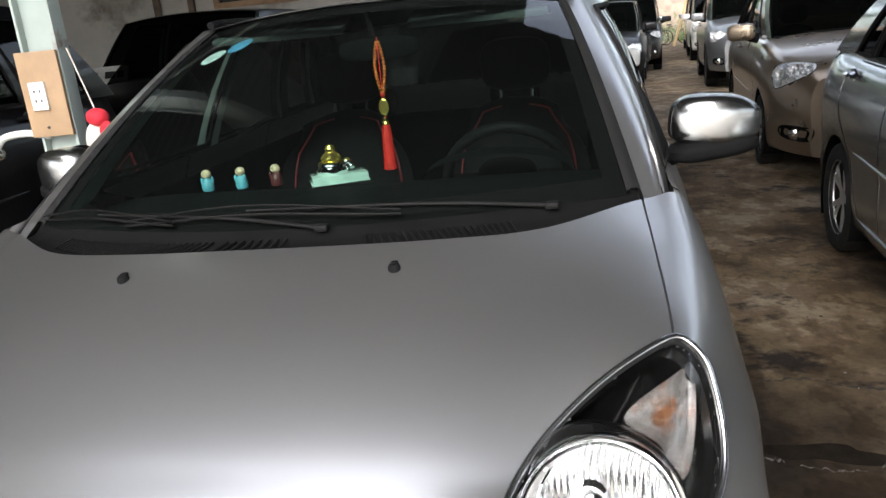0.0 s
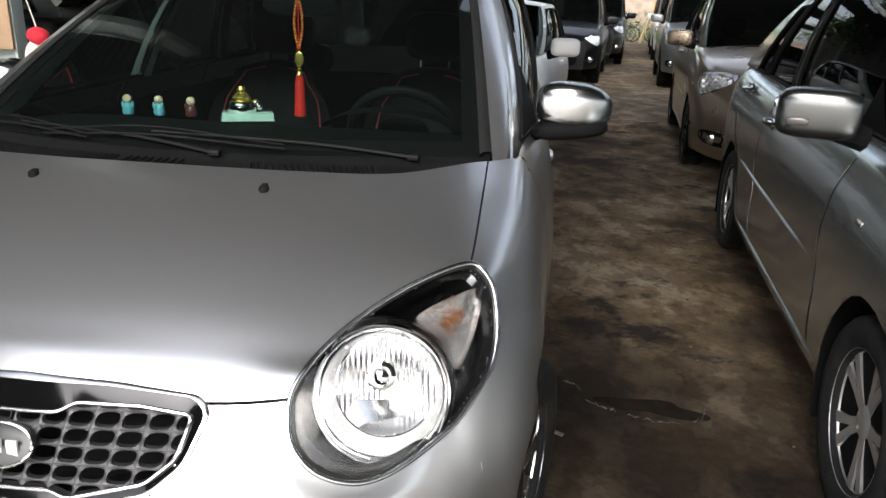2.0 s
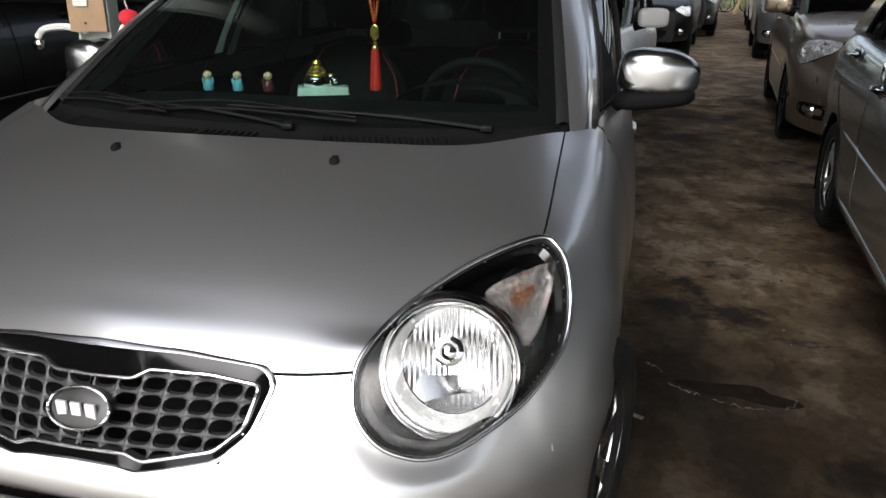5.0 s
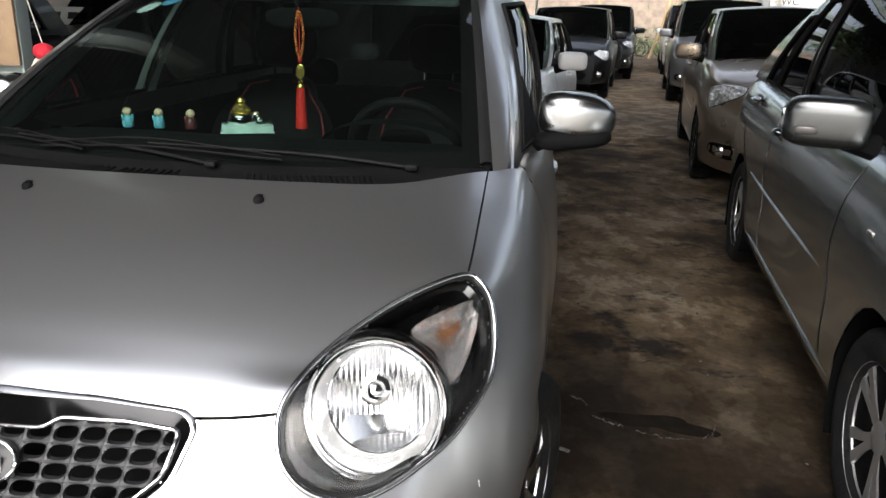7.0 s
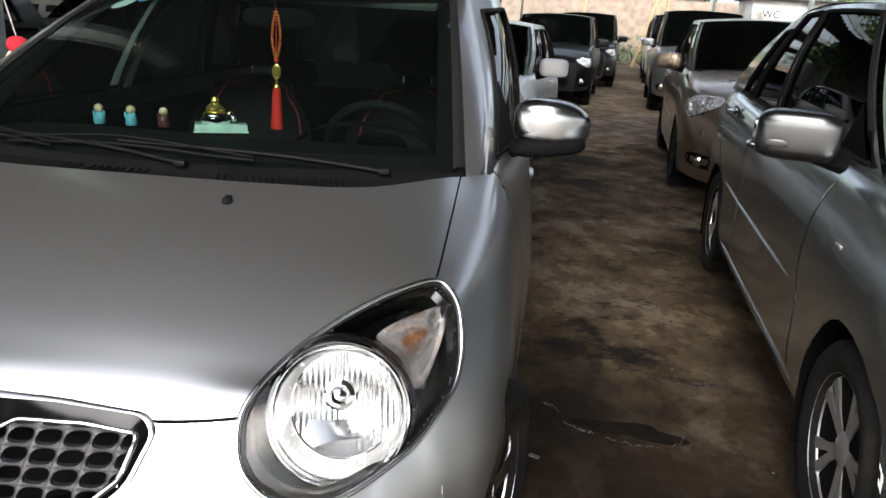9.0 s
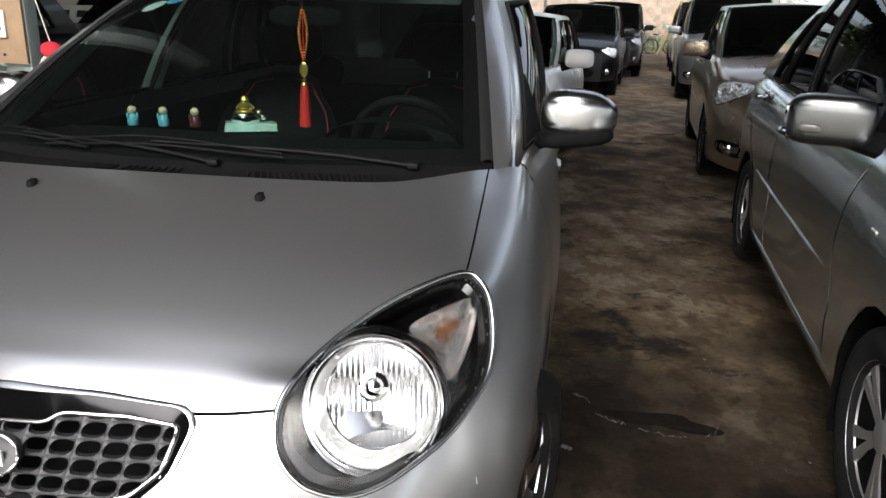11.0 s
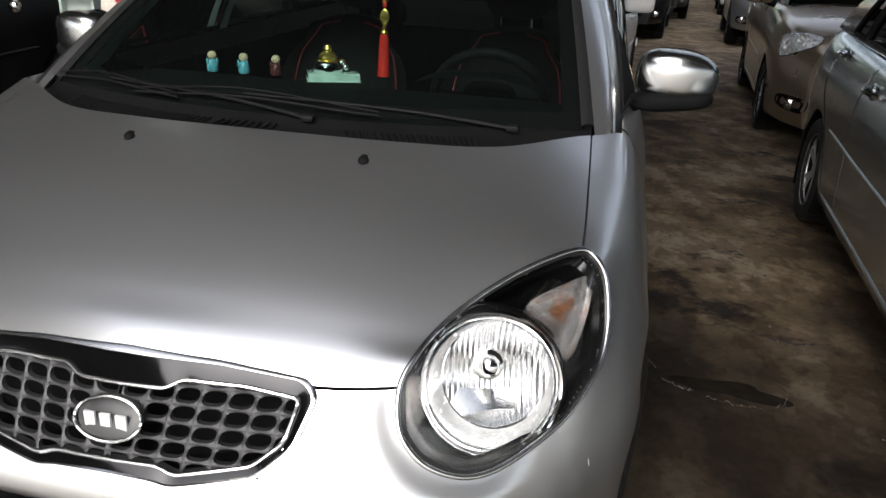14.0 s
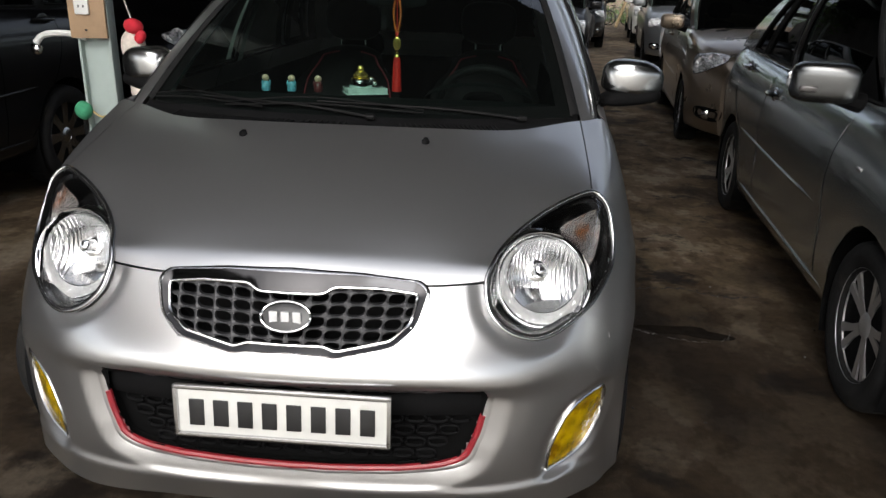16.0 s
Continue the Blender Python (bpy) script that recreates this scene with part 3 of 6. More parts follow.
hero = empty("hatchback_car", label="small silver hatchback with a worn coat, parked nose out", category="car")
nose_skin = sheet(lambda u, v: skin(u, v), steps(-1, 1, 121), steps(0, 1, 91))
nose_tree = tree_of(nose_skin)

# working frames on the nose
LAMPS = [Face(nose_tree, (s * 0.545, 0.22, 0.715), (s * 0.30, -0.80, 0.52), (1, 0, 0)) for s in (1, -1)]
# outline of a headlamp in its frame: a round foot drawn out to a tip high and outside
LAMP_OUT = spline([(-0.124, -0.052), (-0.112, -0.090), (-0.080, -0.121), (-0.042, -0.134), (0.000, -0.134), (0.045, -0.116), (0.100, -0.075), (0.150, -0.028), (0.186, 0.022), (0.214, 0.070), (0.224, 0.112), (0.224, 0.160), (0.212, 0.212), (0.190, 0.244), (0.162, 0.256), (0.100, 0.226), (0.030, 0.178), (-0.040, 0.116), (-0.086, 0.062), (-0.113, 0.018), (-0.125, -0.015)], 80, True)
GRILLE_HALF = [(0.0, 0.747), (0.15, 0.743), (0.288, 0.731), (0.311, 0.712), (0.289, 0.648), (0.243, 0.609), (0.115, 0.581), (0.085, 0.585)]
GRILLE_OUT = [(-x, z) for x, z in reversed(GRILLE_HALF[1:])] + GRILLE_HALF + [(0.0, 0.586)]
INTAKE_HALF = [(0.0, 0.498), (0.25, 0.497), (0.415, 0.497), (0.447, 0.490), (0.440, 0.425), (0.425, 0.373), (0.388, 0.315), (0.25, 0.294)]
INTAKE_OUT = [(-x, z) for x, z in reversed(INTAKE_HALF[1:])] + INTAKE_HALF + [(0.0, 0.288)]
FOG_OUT = [(0.733, 0.440), (0.730, 0.368), (0.690, 0.295), (0.612, 0.258), (0.600, 0.264), (0.606, 0.325), (0.640, 0.400), (0.685, 0.435)]


FRONT = Face(tree_of(scooped(sheet(lambda u, v: skin(u, v), steps(-1, 1, 201), steps(0, 1, 141)))), (0, 0, 0), (0, -1, 0), (1, 0, 0))


def in_lamp(p):
    if p[1] > 0.75:
        return False
    fr = LAMPS[0] if p[0] > 0 else LAMPS[1]
    a, b, d = fr.flat(p)
    if p[0] < 0:
        a = -a
    return abs(d) < 0.25 and inside(a / 0.97, b / 0.97, LAMP_OUT)


def in_front(outline, k=0.985):
    cx, cz = sum(p[0] for p in outline) / len(outline), sum(p[1] for p in outline) / len(outline)
    poly = [(cx + (x - cx) * k, cz + (z - cz) * k) for x, z in outline]
    return lambda p: p[1] < 0.4 and inside(p[0], p[2], poly)


in_grille, in_intake = in_front(GRILLE_OUT), in_front(INTAKE_OUT)
in_fog_r = in_front(FOG_OUT)
in_fog = lambda p: in_fog_r((abs(p[0]), p[1], p[2]))
OPEN = [in_lamp, in_grille, in_intake, in_fog]
g = 0.0022
part("hood", cut(panel(-GAP_U + g, GAP_U - g, EDGE_V + g, 1.0, 110, 64), OPEN), M_SILVER, hero)
part("bumper", cut(scooped(panel(-1, 1, 0, EDGE_V - g, 250, 90, head=False)), OPEN), M_SILVER, hero)
for s in (1, -1):
    pg = cut(panel(GAP_U + g, 1.0, EDGE_V - g, 1.0, 40, 60, foot=False), OPEN)
    part("front_fender", pg if s > 0 else mirrored(pg), M_SILVER, hero)
# black sheet under the panels, standing in for the shade behind openings
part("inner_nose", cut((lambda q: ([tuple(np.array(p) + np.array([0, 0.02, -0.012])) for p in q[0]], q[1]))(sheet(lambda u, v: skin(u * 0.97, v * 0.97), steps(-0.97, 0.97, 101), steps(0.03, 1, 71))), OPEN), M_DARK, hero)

# sides behind the front wheels, tail and floor
SIDE_SEC = [(0.745, 0.985), (0.768, 0.968), (0.797, 0.925), (0.828, 0.83), (0.850, 0.66), (0.856, 0.55), (0.850, 0.38), (0.840, 0.25), (0.815, 0.17)]


HEIGHTS = [(u, skin(u, 1.0)) for u in steps(GAP_U + 0.003, 1.0, 60)]


def flank(s, t):
    """t 0..1 from the waist to the sill, s 0..1 from the door gap to the tail."""
    y = 0.955 + (L_HERO - 0.06 - 0.955) * s
    x, z = at(SIDE_SEC, t)
    back = max(0, (y - 2.9) / 0.6)
    x += 0.030 + 0.030 * (1 - t) ** 2
    edge = max([0.735] + [h[1][0] for h in HEIGHTS if h[1][2] >= z - 0.003])
    k = min(1.0, s / 0.22)
    x = edge + (x - edge) * k * k * (3 - 2 * k)
    x *= 1 - 0.16 * back ** 3
    z += (0.05 * s) * (1 - t) ** 2
    return np.array([x, y - 0.02 * t * (1 - s), z])


def rear_arch(g, y0, r):
    V, F = [list(p) for p in g[0]], []
    d = lambda p: math.hypot(p[1] - y0, p[2] - 0.29)
    for f in g[1]:
        if not all(d(V[i]) < r for i in f):
            F.append(f)
    for p in V:
        k = d(p)
        if r * 0.75 < k < r:
            p[1], p[2] = y0 + (p[1] - y0) * r / k, 0.29 + (p[2] - 0.29) * r / k
    return V, F


def fender_tail(k, t):
    """Closes the fender's rear edge to the door gap and the pillar's foot."""
    q = flank(0.0, t)
    p = min(HEIGHTS, key=lambda h: abs(h[1][2] - q[2]))[1]
    return p + (q - p) * k


for s in (1, -1):
    pg = sheet(fender_tail, steps(-0.02, 0.985, 5), steps(0, 1, 40))
    part("fender_rear_edge", pg if s > 0 else mirrored(pg), M_SILVER, hero)
DOOR1, DOOR2 = 0.40, 0.72
for s in (1, -1):
    for nm, a, b in (("front_door", 0.004, DOOR1), ("rear_door", DOOR1 + 0.003, DOOR2), ("rear_quarter", DOOR2 + 0.003, 1.0)):
        pg = rear_arch(sheet(flank, steps(a, b, 26), steps(0, 1, 30)), AXLE_R, 0.325)
        o = part(nm, pg if s > 0 else mirrored(pg), M_SILVER, hero)
        if nm != "rear_quarter":
            y = 0.955 + (L_HERO - 1.015) * (b - 0.07)
            hg = join(tube(spline([(0.864, y - 0.07, 0.83), (0.870, y - 0.05, 0.835), (0.872, y + 0.05, 0.835), (0.864, y + 0.07, 0.83)], 12), 0.010, 8), box(0.862, y, 0.835, 0.012, 0.12, 0.04, 0.005))
            part("door_handle", hg if s > 0 else mirrored(hg), M_SILVER, o)
    sg = box(s * 0.825, 1.85, 0.18, 0.03, 1.7, 0.06, 0.01)
    part("sill", sg, M_SILVER, hero)


def tail(a, t):
    p, q = flank(1.0, t), flank(1.0, t)
    x = (2 * a - 1)
    return np.array([x * p[0], p[1] + 0.09 * (1 - abs(x) ** 3) * (0.4 + 0.6 * t), p[2]])


part("tailgate", sheet(tail, steps(0, 1, 31), steps(0, 1, 20)), M_SILVER, hero)
part("underbody", join(box(0, 1.85, 0.19, 1.36, 2.3, 0.05, 0.01), box(0, 0.62, 0.40, 1.02, 0.72, 0.3, 0.02), box(0, 3.05, 0.35, 1.05, 0.7, 0.3, 0.02)), M_DARK, hero)
for s in (1, -1):
    for y in (AXLE_F, AXLE_R):
        part("wheel_liner", moved(([(h, c, q) for h, c, q in sheet(lambda a, h: (h, 0.325 * math.cos(a), 0.325 * math.sin(a)), steps(-0.4, math.pi + 0.4, 22), steps(0.0, 1, 3))[0]],
                                   sheet(lambda a, h: (0, 0, 0), steps(-0.4, math.pi + 0.4, 22), steps(0, 1, 3))[1]), Matrix.Translation((0.56 if s > 0 else -0.825, y, 0.29)) @ Matrix.Diagonal((0.255, 1, 1, 1))), M_PLASTIC, hero)
add_wheels(hero, R_WHEEL, 0.175, 0.852, (AXLE_F, AXLE_R), 8, False, steer=-14, rim_mat=M_SATIN)

# cabin
H_BF, H_TF, H_TR, H_BR = (0.695, 0.945, 0.985), (0.570, 1.79, 1.405), (0.560, 3.10, 1.40), (0.665, 3.42, 1.03)
HERO_WINS = [(0.055, 0.44, 0.03, 0.90), (0.465, 0.74, 0.03, 0.90), (0.78, 0.93, 0.06, 0.86)]
h_side, h_screen, h_roof = greenhouse(hero, M_SILVER, H_BF, H_TF, H_TR, H_BR, 0.025, HERO_WINS, M_GLASS, M_TINT, crown=0.045, roof_lead=0.17, base_lead=0.17, glass_rear=M_TINT, wide=0.10)

# cowl: black plastic scuttle with two slotted vents
np_bf, np_tf = np.array(H_BF), np.array(H_TF)


def cowl(a, t):
    p = skin((2 * a - 1) * GAP_U, 1.0)
    q = h_screen(a, 0.03, np_bf, np_tf, 0.17, 0.17)
    r = p + (q - p) * t
    return np.array([r[0], r[1], r[2] - 0.012 + 0.006 * t - 0.018 * math.sin(math.pi * t)])


part("cowl_panel", sheet(cowl, steps(0, 1, 41), steps(0.02, 1, 9)), M_PLASTIC, hero)
for a0, a1 in ((0.12, 0.40), (0.42, 0.50), (0.60, 0.80)):
    vg = [tube([cowl(a, 0.28) + np.array([0, 0, 0.003]), cowl(a, 0.62) + np.array([0, 0, 0.003])], 0.003, 5) for a in steps(a0, a1, int((a1 - a0) * 110))]
    part("cowl_vent", join(*vg), M_WIPER, hero)
for s in (1, -1):
    part("washer_nozzle", moved(join(lathe([(0.011, -0.004), (0.011, 0.004), (0.008, 0.009), (0.003, 0.010)], 14), box(0, 0.006, 0.009, 0.012, 0.010, 0.006, 0.002)), Matrix.Translation(FRONT.tree.ray_cast(Vector((s * 0.25, 0.573, 2)), Vector((0, 0, -1)))[0])), M_PLASTIC, hero)


def wiper(a_piv, blade_at, arm_at):
    """Arm and blade lying low on the screen's foot; places are (across, up) on the screen."""
    S = lambda a, t, up: h_screen(a, t, np_bf, np_tf, 0.17, 0.17) + np.array([0, -0.5 * up, up])
    piv = cowl(a_piv, 0.72) + np.array([0, 0, 0.014])
    end = S(arm_at[0], arm_at[1], 0.022)
    arm = spline([piv, piv * 0.6 + end * 0.4 + np.array([0, 0, 0.008]), end], 14)
    w = empty("wiper")
    w.parent = hero
    part("wiper_arm", join(tube(arm, [0.0050 - 0.0026 * i / 13 for i in range(14)], 7), box(piv[0], piv[1], piv[2], 0.028, 0.022, 0.014, 0.005)), M_WIPER, w)
    blade = [S(p[0], p[1], 0.012) for p in spline(blade_at, 16)]
    part("wiper_blade", join(tube(blade, 0.0028, 6), tube([p + np.array([0, -0.004, 0.010 + 0.010 * math.sin(math.pi * i / 15)]) for i, p in enumerate(blade)], 0.0020, 6)), M_WIPER, w)


wiper(0.865, [(0.22, 0.002), (0.43, 0.030), (0.66, 0.006)], (0.43, 0.030))
wiper(0.545, [(0.03, 0.005), (0.15, 0.020), (0.31, 0.004)], (0.16, 0.020))

# ---- grille, intake, lamps and plate of the hatchback


grille = empty("grille")
grille.parent = hero


def rounded(poly, r, n):
    """Closed outline with small round corners, in n even steps."""
    P = []
    for k in range(len(poly)):
        a, b, c = (np.array(poly[(k + d) % len(poly)], float) for d in (-1, 0, 1))
        q = min(r, 0.45 * np.linalg.norm(a - b), 0.45 * np.linalg.norm(c - b))
        u, v = b + (a - b) / np.linalg.norm(a - b) * q, b + (c - b) / np.linalg.norm(c - b) * q
        P += [(1 - t) ** 2 * u + 2 * t * (1 - t) * b + t * t * v for t in steps(0, 1, 6)]
    P.append(P[0])
    L = np.cumsum([0] + [np.linalg.norm(P[i + 1] - P[i]) for i in range(len(P) - 1)])
    return [(float(np.interp(x, L, [p[0] for p in P])), float(np.interp(x, L, [p[1] for p in P]))) for x in steps(0, L[-1], n + 1)[:-1]]


def both(half):
    return [(-x, z) for x, z in reversed(half[1:])] + half


def toward(p, poly):
    """The nearest place on an outline."""
    best = None
    for k in range(len(poly)):
        a, b = np.array(poly[k]), np.array(poly[(k + 1) % len(poly)])
        t = max(0.0, min(1.0, float(np.dot(np.array(p) - a, b - a) / (np.dot(b - a, b - a) + 1e-12))))
        q = a + (b - a) * t
        d = np.linalg.norm(q - np.array(p))
        if best is None or d < best[0]:
            best = (d, q)
    return best[1]


def ring_bands(loops):
    """Rings of (outline, lift) joined one to the next."""
    n = len(loops[0][0])
    V = [FRONT.on(a, b, lift) for o, lift in loops for a, b in o]
    return V, [(j * n + i, j * n + (i + 1) % n, (j + 1) * n + (i + 1) % n, (j + 1) * n + i) for j in range(len(loops) - 1) for i in range(n)]


OUT = rounded(both([(0.0, 0.747), (0.15, 0.743), (0.288, 0.731), (0.311, 0.712), (0.289, 0.648), (0.243, 0.609), (0.115, 0.581), (0.085, 0.585)]), 0.014, 200)
RIM = rounded(both([(0.0, 0.701), (0.072, 0.702), (0.098, 0.716), (0.20, 0.715), (0.284, 0.706), (0.271, 0.652), (0.230, 0.620), (0.112, 0.596), (0.085, 0.605), (0.0, 0.604)])[:-1] , 0.010, 200)
mid = lambda p, d: np.array(p) + (np.array((0.0, 0.664)) - np.array(p)) / np.linalg.norm(np.array((0.0, 0.664)) - np.array(p)) * d
part("grille_surround", ring_bands([([mid(p, -0.004) for p in OUT], -0.002), (OUT, 0.0045), ([mid(p, 0.005) for p in OUT], 0.0045), ([mid(p, 0.007) for p in OUT], 0.001)]), M_DULLCHROME, grille)
edge_in = [toward(mid(p, 0.007), RIM) for p in OUT]
part("grille_bevel", ring_bands([([mid(p, 0.0065) for p in OUT], 0.0015), ([(np.array(mid(p, 0.007)) + q) / 2 for p, q in zip(OUT, edge_in)], -0.001), (edge_in, -0.004)]), M_BEVEL, grille)
part("grille_inner_rim", tube([FRONT.on(a, b, -0.002) for a, b in RIM], 0.0034, 8, True), M_DULLCHROME, grille)
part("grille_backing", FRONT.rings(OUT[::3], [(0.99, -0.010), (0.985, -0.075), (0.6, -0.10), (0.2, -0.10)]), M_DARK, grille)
V, F = [], []
CX, CZ = 0.0425, 0.0232
corner = [(-1, -1), (-0.6, -1), (-0.2, -1), (0.2, -1), (0.6, -1), (1, -1), (1, -0.5), (1, 0), (1, 0.5), (1, 1), (0.6, 1), (0.2, 1), (-0.2, 1), (-0.6, 1), (-1, 1), (-1, 0.5), (-1, 0), (-1, -0.5)]


def leaf(a, b, side):
    """A cell drawn out towards two opposite corners and round at the other two."""
    p = 2.3 if a * b * side > 0 else 4.5
    q = (abs(a) ** p + abs(b) ** p) ** (-1 / p)
    return a * q, b * q


keep_in = lambda p: p if inside(p[0], p[1], RIM) else toward(p, RIM)
for i in range(-7, 7):
    for k in range(-4, 3):
        way = 1 if i >= 0 else -1
        cx, cz = (i + 0.5) * CX, 0.664 + (k + 0.3) * CZ
        if not any(inside(cx + a * CX / 2, cz + b * CZ / 2, RIM) for a, b in corner):
            continue
        o, n = len(V), len(corner)
        lean = lambda z: 0.10 * (z - 0.664) * way
        V += [FRONT.on(*keep_in((cx + a * CX / 2 + lean(cz + b * CZ / 2), cz + b * CZ / 2)), -0.006) for a, b in corner]
        if (cx / 0.062) ** 2 + ((cz - 0.664) / 0.034) ** 2 < 0.9:
            F.append(tuple(range(o, o + n)))
            continue
        hole = []
        for a, b in corner:
            a, b = leaf(a, b, -way)
            hole.append(keep_in((cx + a * 0.0188 + lean(cz + b * 0.0098), cz + b * 0.0098)))
        V += [FRONT.on(a, b, -0.0075) for a, b in hole] + [FRONT.on(a * 0.998, b, -0.016) for a, b in hole]
        for q in range(2):
            F += [(o + q * n + t, o + q * n + (t + 1) % n, o + (q + 1) * n + (t + 1) % n, o + (q + 1) * n + t) for t in range(n)]
part("grille_mesh", (V, F), M_GREYPL, grille, smooth=False)
badge = empty("badge")
badge.parent = grille
oval = [(0.054 * math.cos(a), 0.664 + 0.028 * math.sin(a)) for a in steps(0, 2 * math.pi, 41)[:-1]]
part("badge_plate", FRONT.rings(oval, [(1.0, 0.006), (0.95, 0.013), (0.6, 0.016), (0.2, 0.017)]), M_BADGE, badge)
part("badge_rim", tube([FRONT.on(a * 1.02, b, 0.016) for a, b in oval], 0.0028, 6, True), M_DULLCHROME, badge)
for x in (-0.026, 0.0, 0.026):
    part("badge_bar", moved(box(0, 0, 0, 0.018, 0.005, 0.026, 0.001), Matrix.Translation(FRONT.on(x, 0.664, 0.020))), M_LETTER, badge)

intake = empty("lower_intake")
intake.parent = hero
it = spline(INTAKE_OUT, 96, True)
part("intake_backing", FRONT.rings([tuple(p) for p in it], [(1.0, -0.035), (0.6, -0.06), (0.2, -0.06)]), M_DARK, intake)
edge_at = lambda i, k, lift: FRONT.on(it[int(i) % 96][0] * k, 0.40 + (it[int(i) % 96][1] - 0.40) * (1 + (k - 1) * 3.0), lift)
part("intake_edge", sheet(lambda i, t: edge_at(i, 1.034 - 0.038 * t, (0.0008, 0.0024, 0.0028, 0.0018)[round(3 * t)]), range(97), steps(0, 1, 4)), M_SILVER, intake)
part("intake_lip", sheet(lambda i, t: edge_at(i, 0.996 - 0.006 * t, 0.0022 - 0.035 * t), range(97), steps(0, 1, 4)), M_GLOSSBLACK, intake)
part("intake_bar", sheet(lambda x, t: FRONT.on(x, 0.420 + 0.077 * t, -0.012 - 0.012 * (2 * t - 1) ** 2), steps(-0.438, 0.438, 31), steps(0, 1, 6)), M_PLASTIC, intake)
lower = spline([(-0.441, 0.435), (-0.424, 0.375), (-0.386, 0.320), (-0.25, 0.298), (0.0, 0.291), (0.25, 0.298), (0.386, 0.320), (0.424, 0.375), (0.441, 0.435)], 60)
part("red_strip", tube([FRONT.on(p[0], p[1], 0.001) for p in lower], 0.008, 8), M_RED, intake, "thin red strip")
comb = []
for k, z in enumerate((0.318, 0.349, 0.380, 0.411)):
    for i in range(-8, 9):
        x = (i + 0.5 * (k % 2)) * 0.052
        if abs(x) < (0.345, 0.375, 0.39, 0.40)[k]:
            comb.append(tube([FRONT.on(x + 0.0215 * math.copysign(abs(math.cos(q)) ** 0.7, math.cos(q)), z + 0.0115 * math.copysign(abs(math.sin(q)) ** 0.7, math.sin(q)), -0.030) for q in steps(0, 2 * math.pi, 13)[:-1]], 0.0042, 5, True))
part("intake_mesh", join(*comb), M_PLASTIC, intake)
plate_thing(hero, 0, -0.002, 0.452, 0.465, 0.105, -4)

for s in (1, -1):
    fr = LAMPS[0] if s > 0 else LAMPS[1]
    out = [(s * p[0], p[1]) for p in LAMP_OUT]
    lamp = empty("headlamp")
    lamp.parent = hero
    on = lambda a, b, d: fr.on(s * a, b, d)
    part("lamp_surround", tube([fr.on(a * 1.016, b * 1.016, 0.005) for a, b in out], 0.0052, 10, True), M_DULLCHROME, lamp)
    part("lamp_bezel", fr.rings([(a, b) for a, b in out], [(1.0, -0.002), (0.94, -0.014), (0.88, -0.026), (0.80, -0.10), (0.3, -0.18)]), M_GLOSSBLACK, lamp)
    cb = [sum(q[k] for q in out) / len(out) for k in (0, 1)]
    band = [[fr.on(cb[0] + (a - cb[0]) * k, cb[1] + (b - cb[1]) * k, l) for a, b in out] for k, l in ((1.03, 0.001), (1.02, 0.004), (0.955, 0.004), (0.94, -0.012))]
    n = len(out)
    part("lamp_band", (sum(band, []), [(j * n + i, j * n + (i + 1) % n, (j + 1) * n + (i + 1) % n, (j + 1) * n + i) for j in range(3) for i in range(n)]), M_DARKCHROME, lamp)
    # main beam: a round bowl in a bright ring
    c = fr.o + fr.a * (s * 0.022) + fr.b * 0.004
    c = fr.tree.ray_cast(c + fr.n, -fr.n)[0]
    aim = Vector((s * 0.20, -0.87, 0.40)).normalized()
    turn = aim.to_track_quat("Z", "Y").to_matrix().to_4x4()
    m = Matrix.Translation(c - fr.n * 0.030) @ turn
    RB = 0.103
    part("lamp_ring", moved(lathe([(RB, -0.012), (RB + 0.006, 0.0), (RB + 0.011, 0.003), (RB + 0.015, -0.006), (RB + 0.010, -0.03)], 48, closed=True), m), M_CHROME, lamp)
    part("lamp_collar", moved(lathe([(RB + 0.008, -0.012), (RB + 0.022, -0.024), (RB + 0.028, -0.042), (RB + 0.008, -0.042)], 48, closed=True), m), M_SATIN, lamp)
    bowl = ([p for p in lathe([(RB, -0.008), (RB * 0.9, -0.026), (RB * 0.7, -0.048), (RB * 0.4, -0.064), (0.001, -0.07)], 48)[0]], lathe([(1, 0)] * 5, 48)[1][:-2])
    bo = part("reflector", moved(bowl, Matrix.Identity(4)), M_REFLECT, lamp)
    bo.matrix_local = m
    part("frosted_collar", moved(sheet(lambda q, k: ((1 - k) * (RB - 0.002) * math.cos(q) + k * (0.086 * math.cos(q) + s * 0.008), (1 - k) * (RB - 0.002) * math.sin(q) + k * (0.086 * math.sin(q) + 0.011), -0.010 - 0.022 * k + 0.006 * math.sin(math.pi * k)), steps(0, 2 * math.pi, 49), steps(0, 1, 5)), m), M_FROST, lamp)
    part("inner_ring", moved(tube([(0.086 * math.cos(q) + s * 0.008, 0.086 * math.sin(q) + 0.011, -0.031) for q in steps(0, 2 * math.pi, 49)[:-1]], 0.0022, 6, True), m), M_CHROME, lamp)
    part("bulb_cap", moved(join(lathe([(0.018, -0.068), (0.017, -0.03), (0.012, -0.024), (0.004, -0.022)], 18), lathe([(0.026, -0.066), (0.026, -0.058), (0.019, -0.055)], 18)), m @ Matrix.Translation((0, 0.026, 0.006))), M_CHROME, lamp)
    # bright sheet added for the bulb shield's reflection low in the bowl
    step = sheet(lambda x, t: (s * x, -0.014 - 0.030 * t - 0.022 * max(0, (0.03 - x) / 0.09) ** 2 * t, -0.060 + 0.024 * t), steps(-0.066, 0.050, 13), steps(0, 1, 4))
    part("bowl_glint", moved(step, m), M_SATIN, lamp)
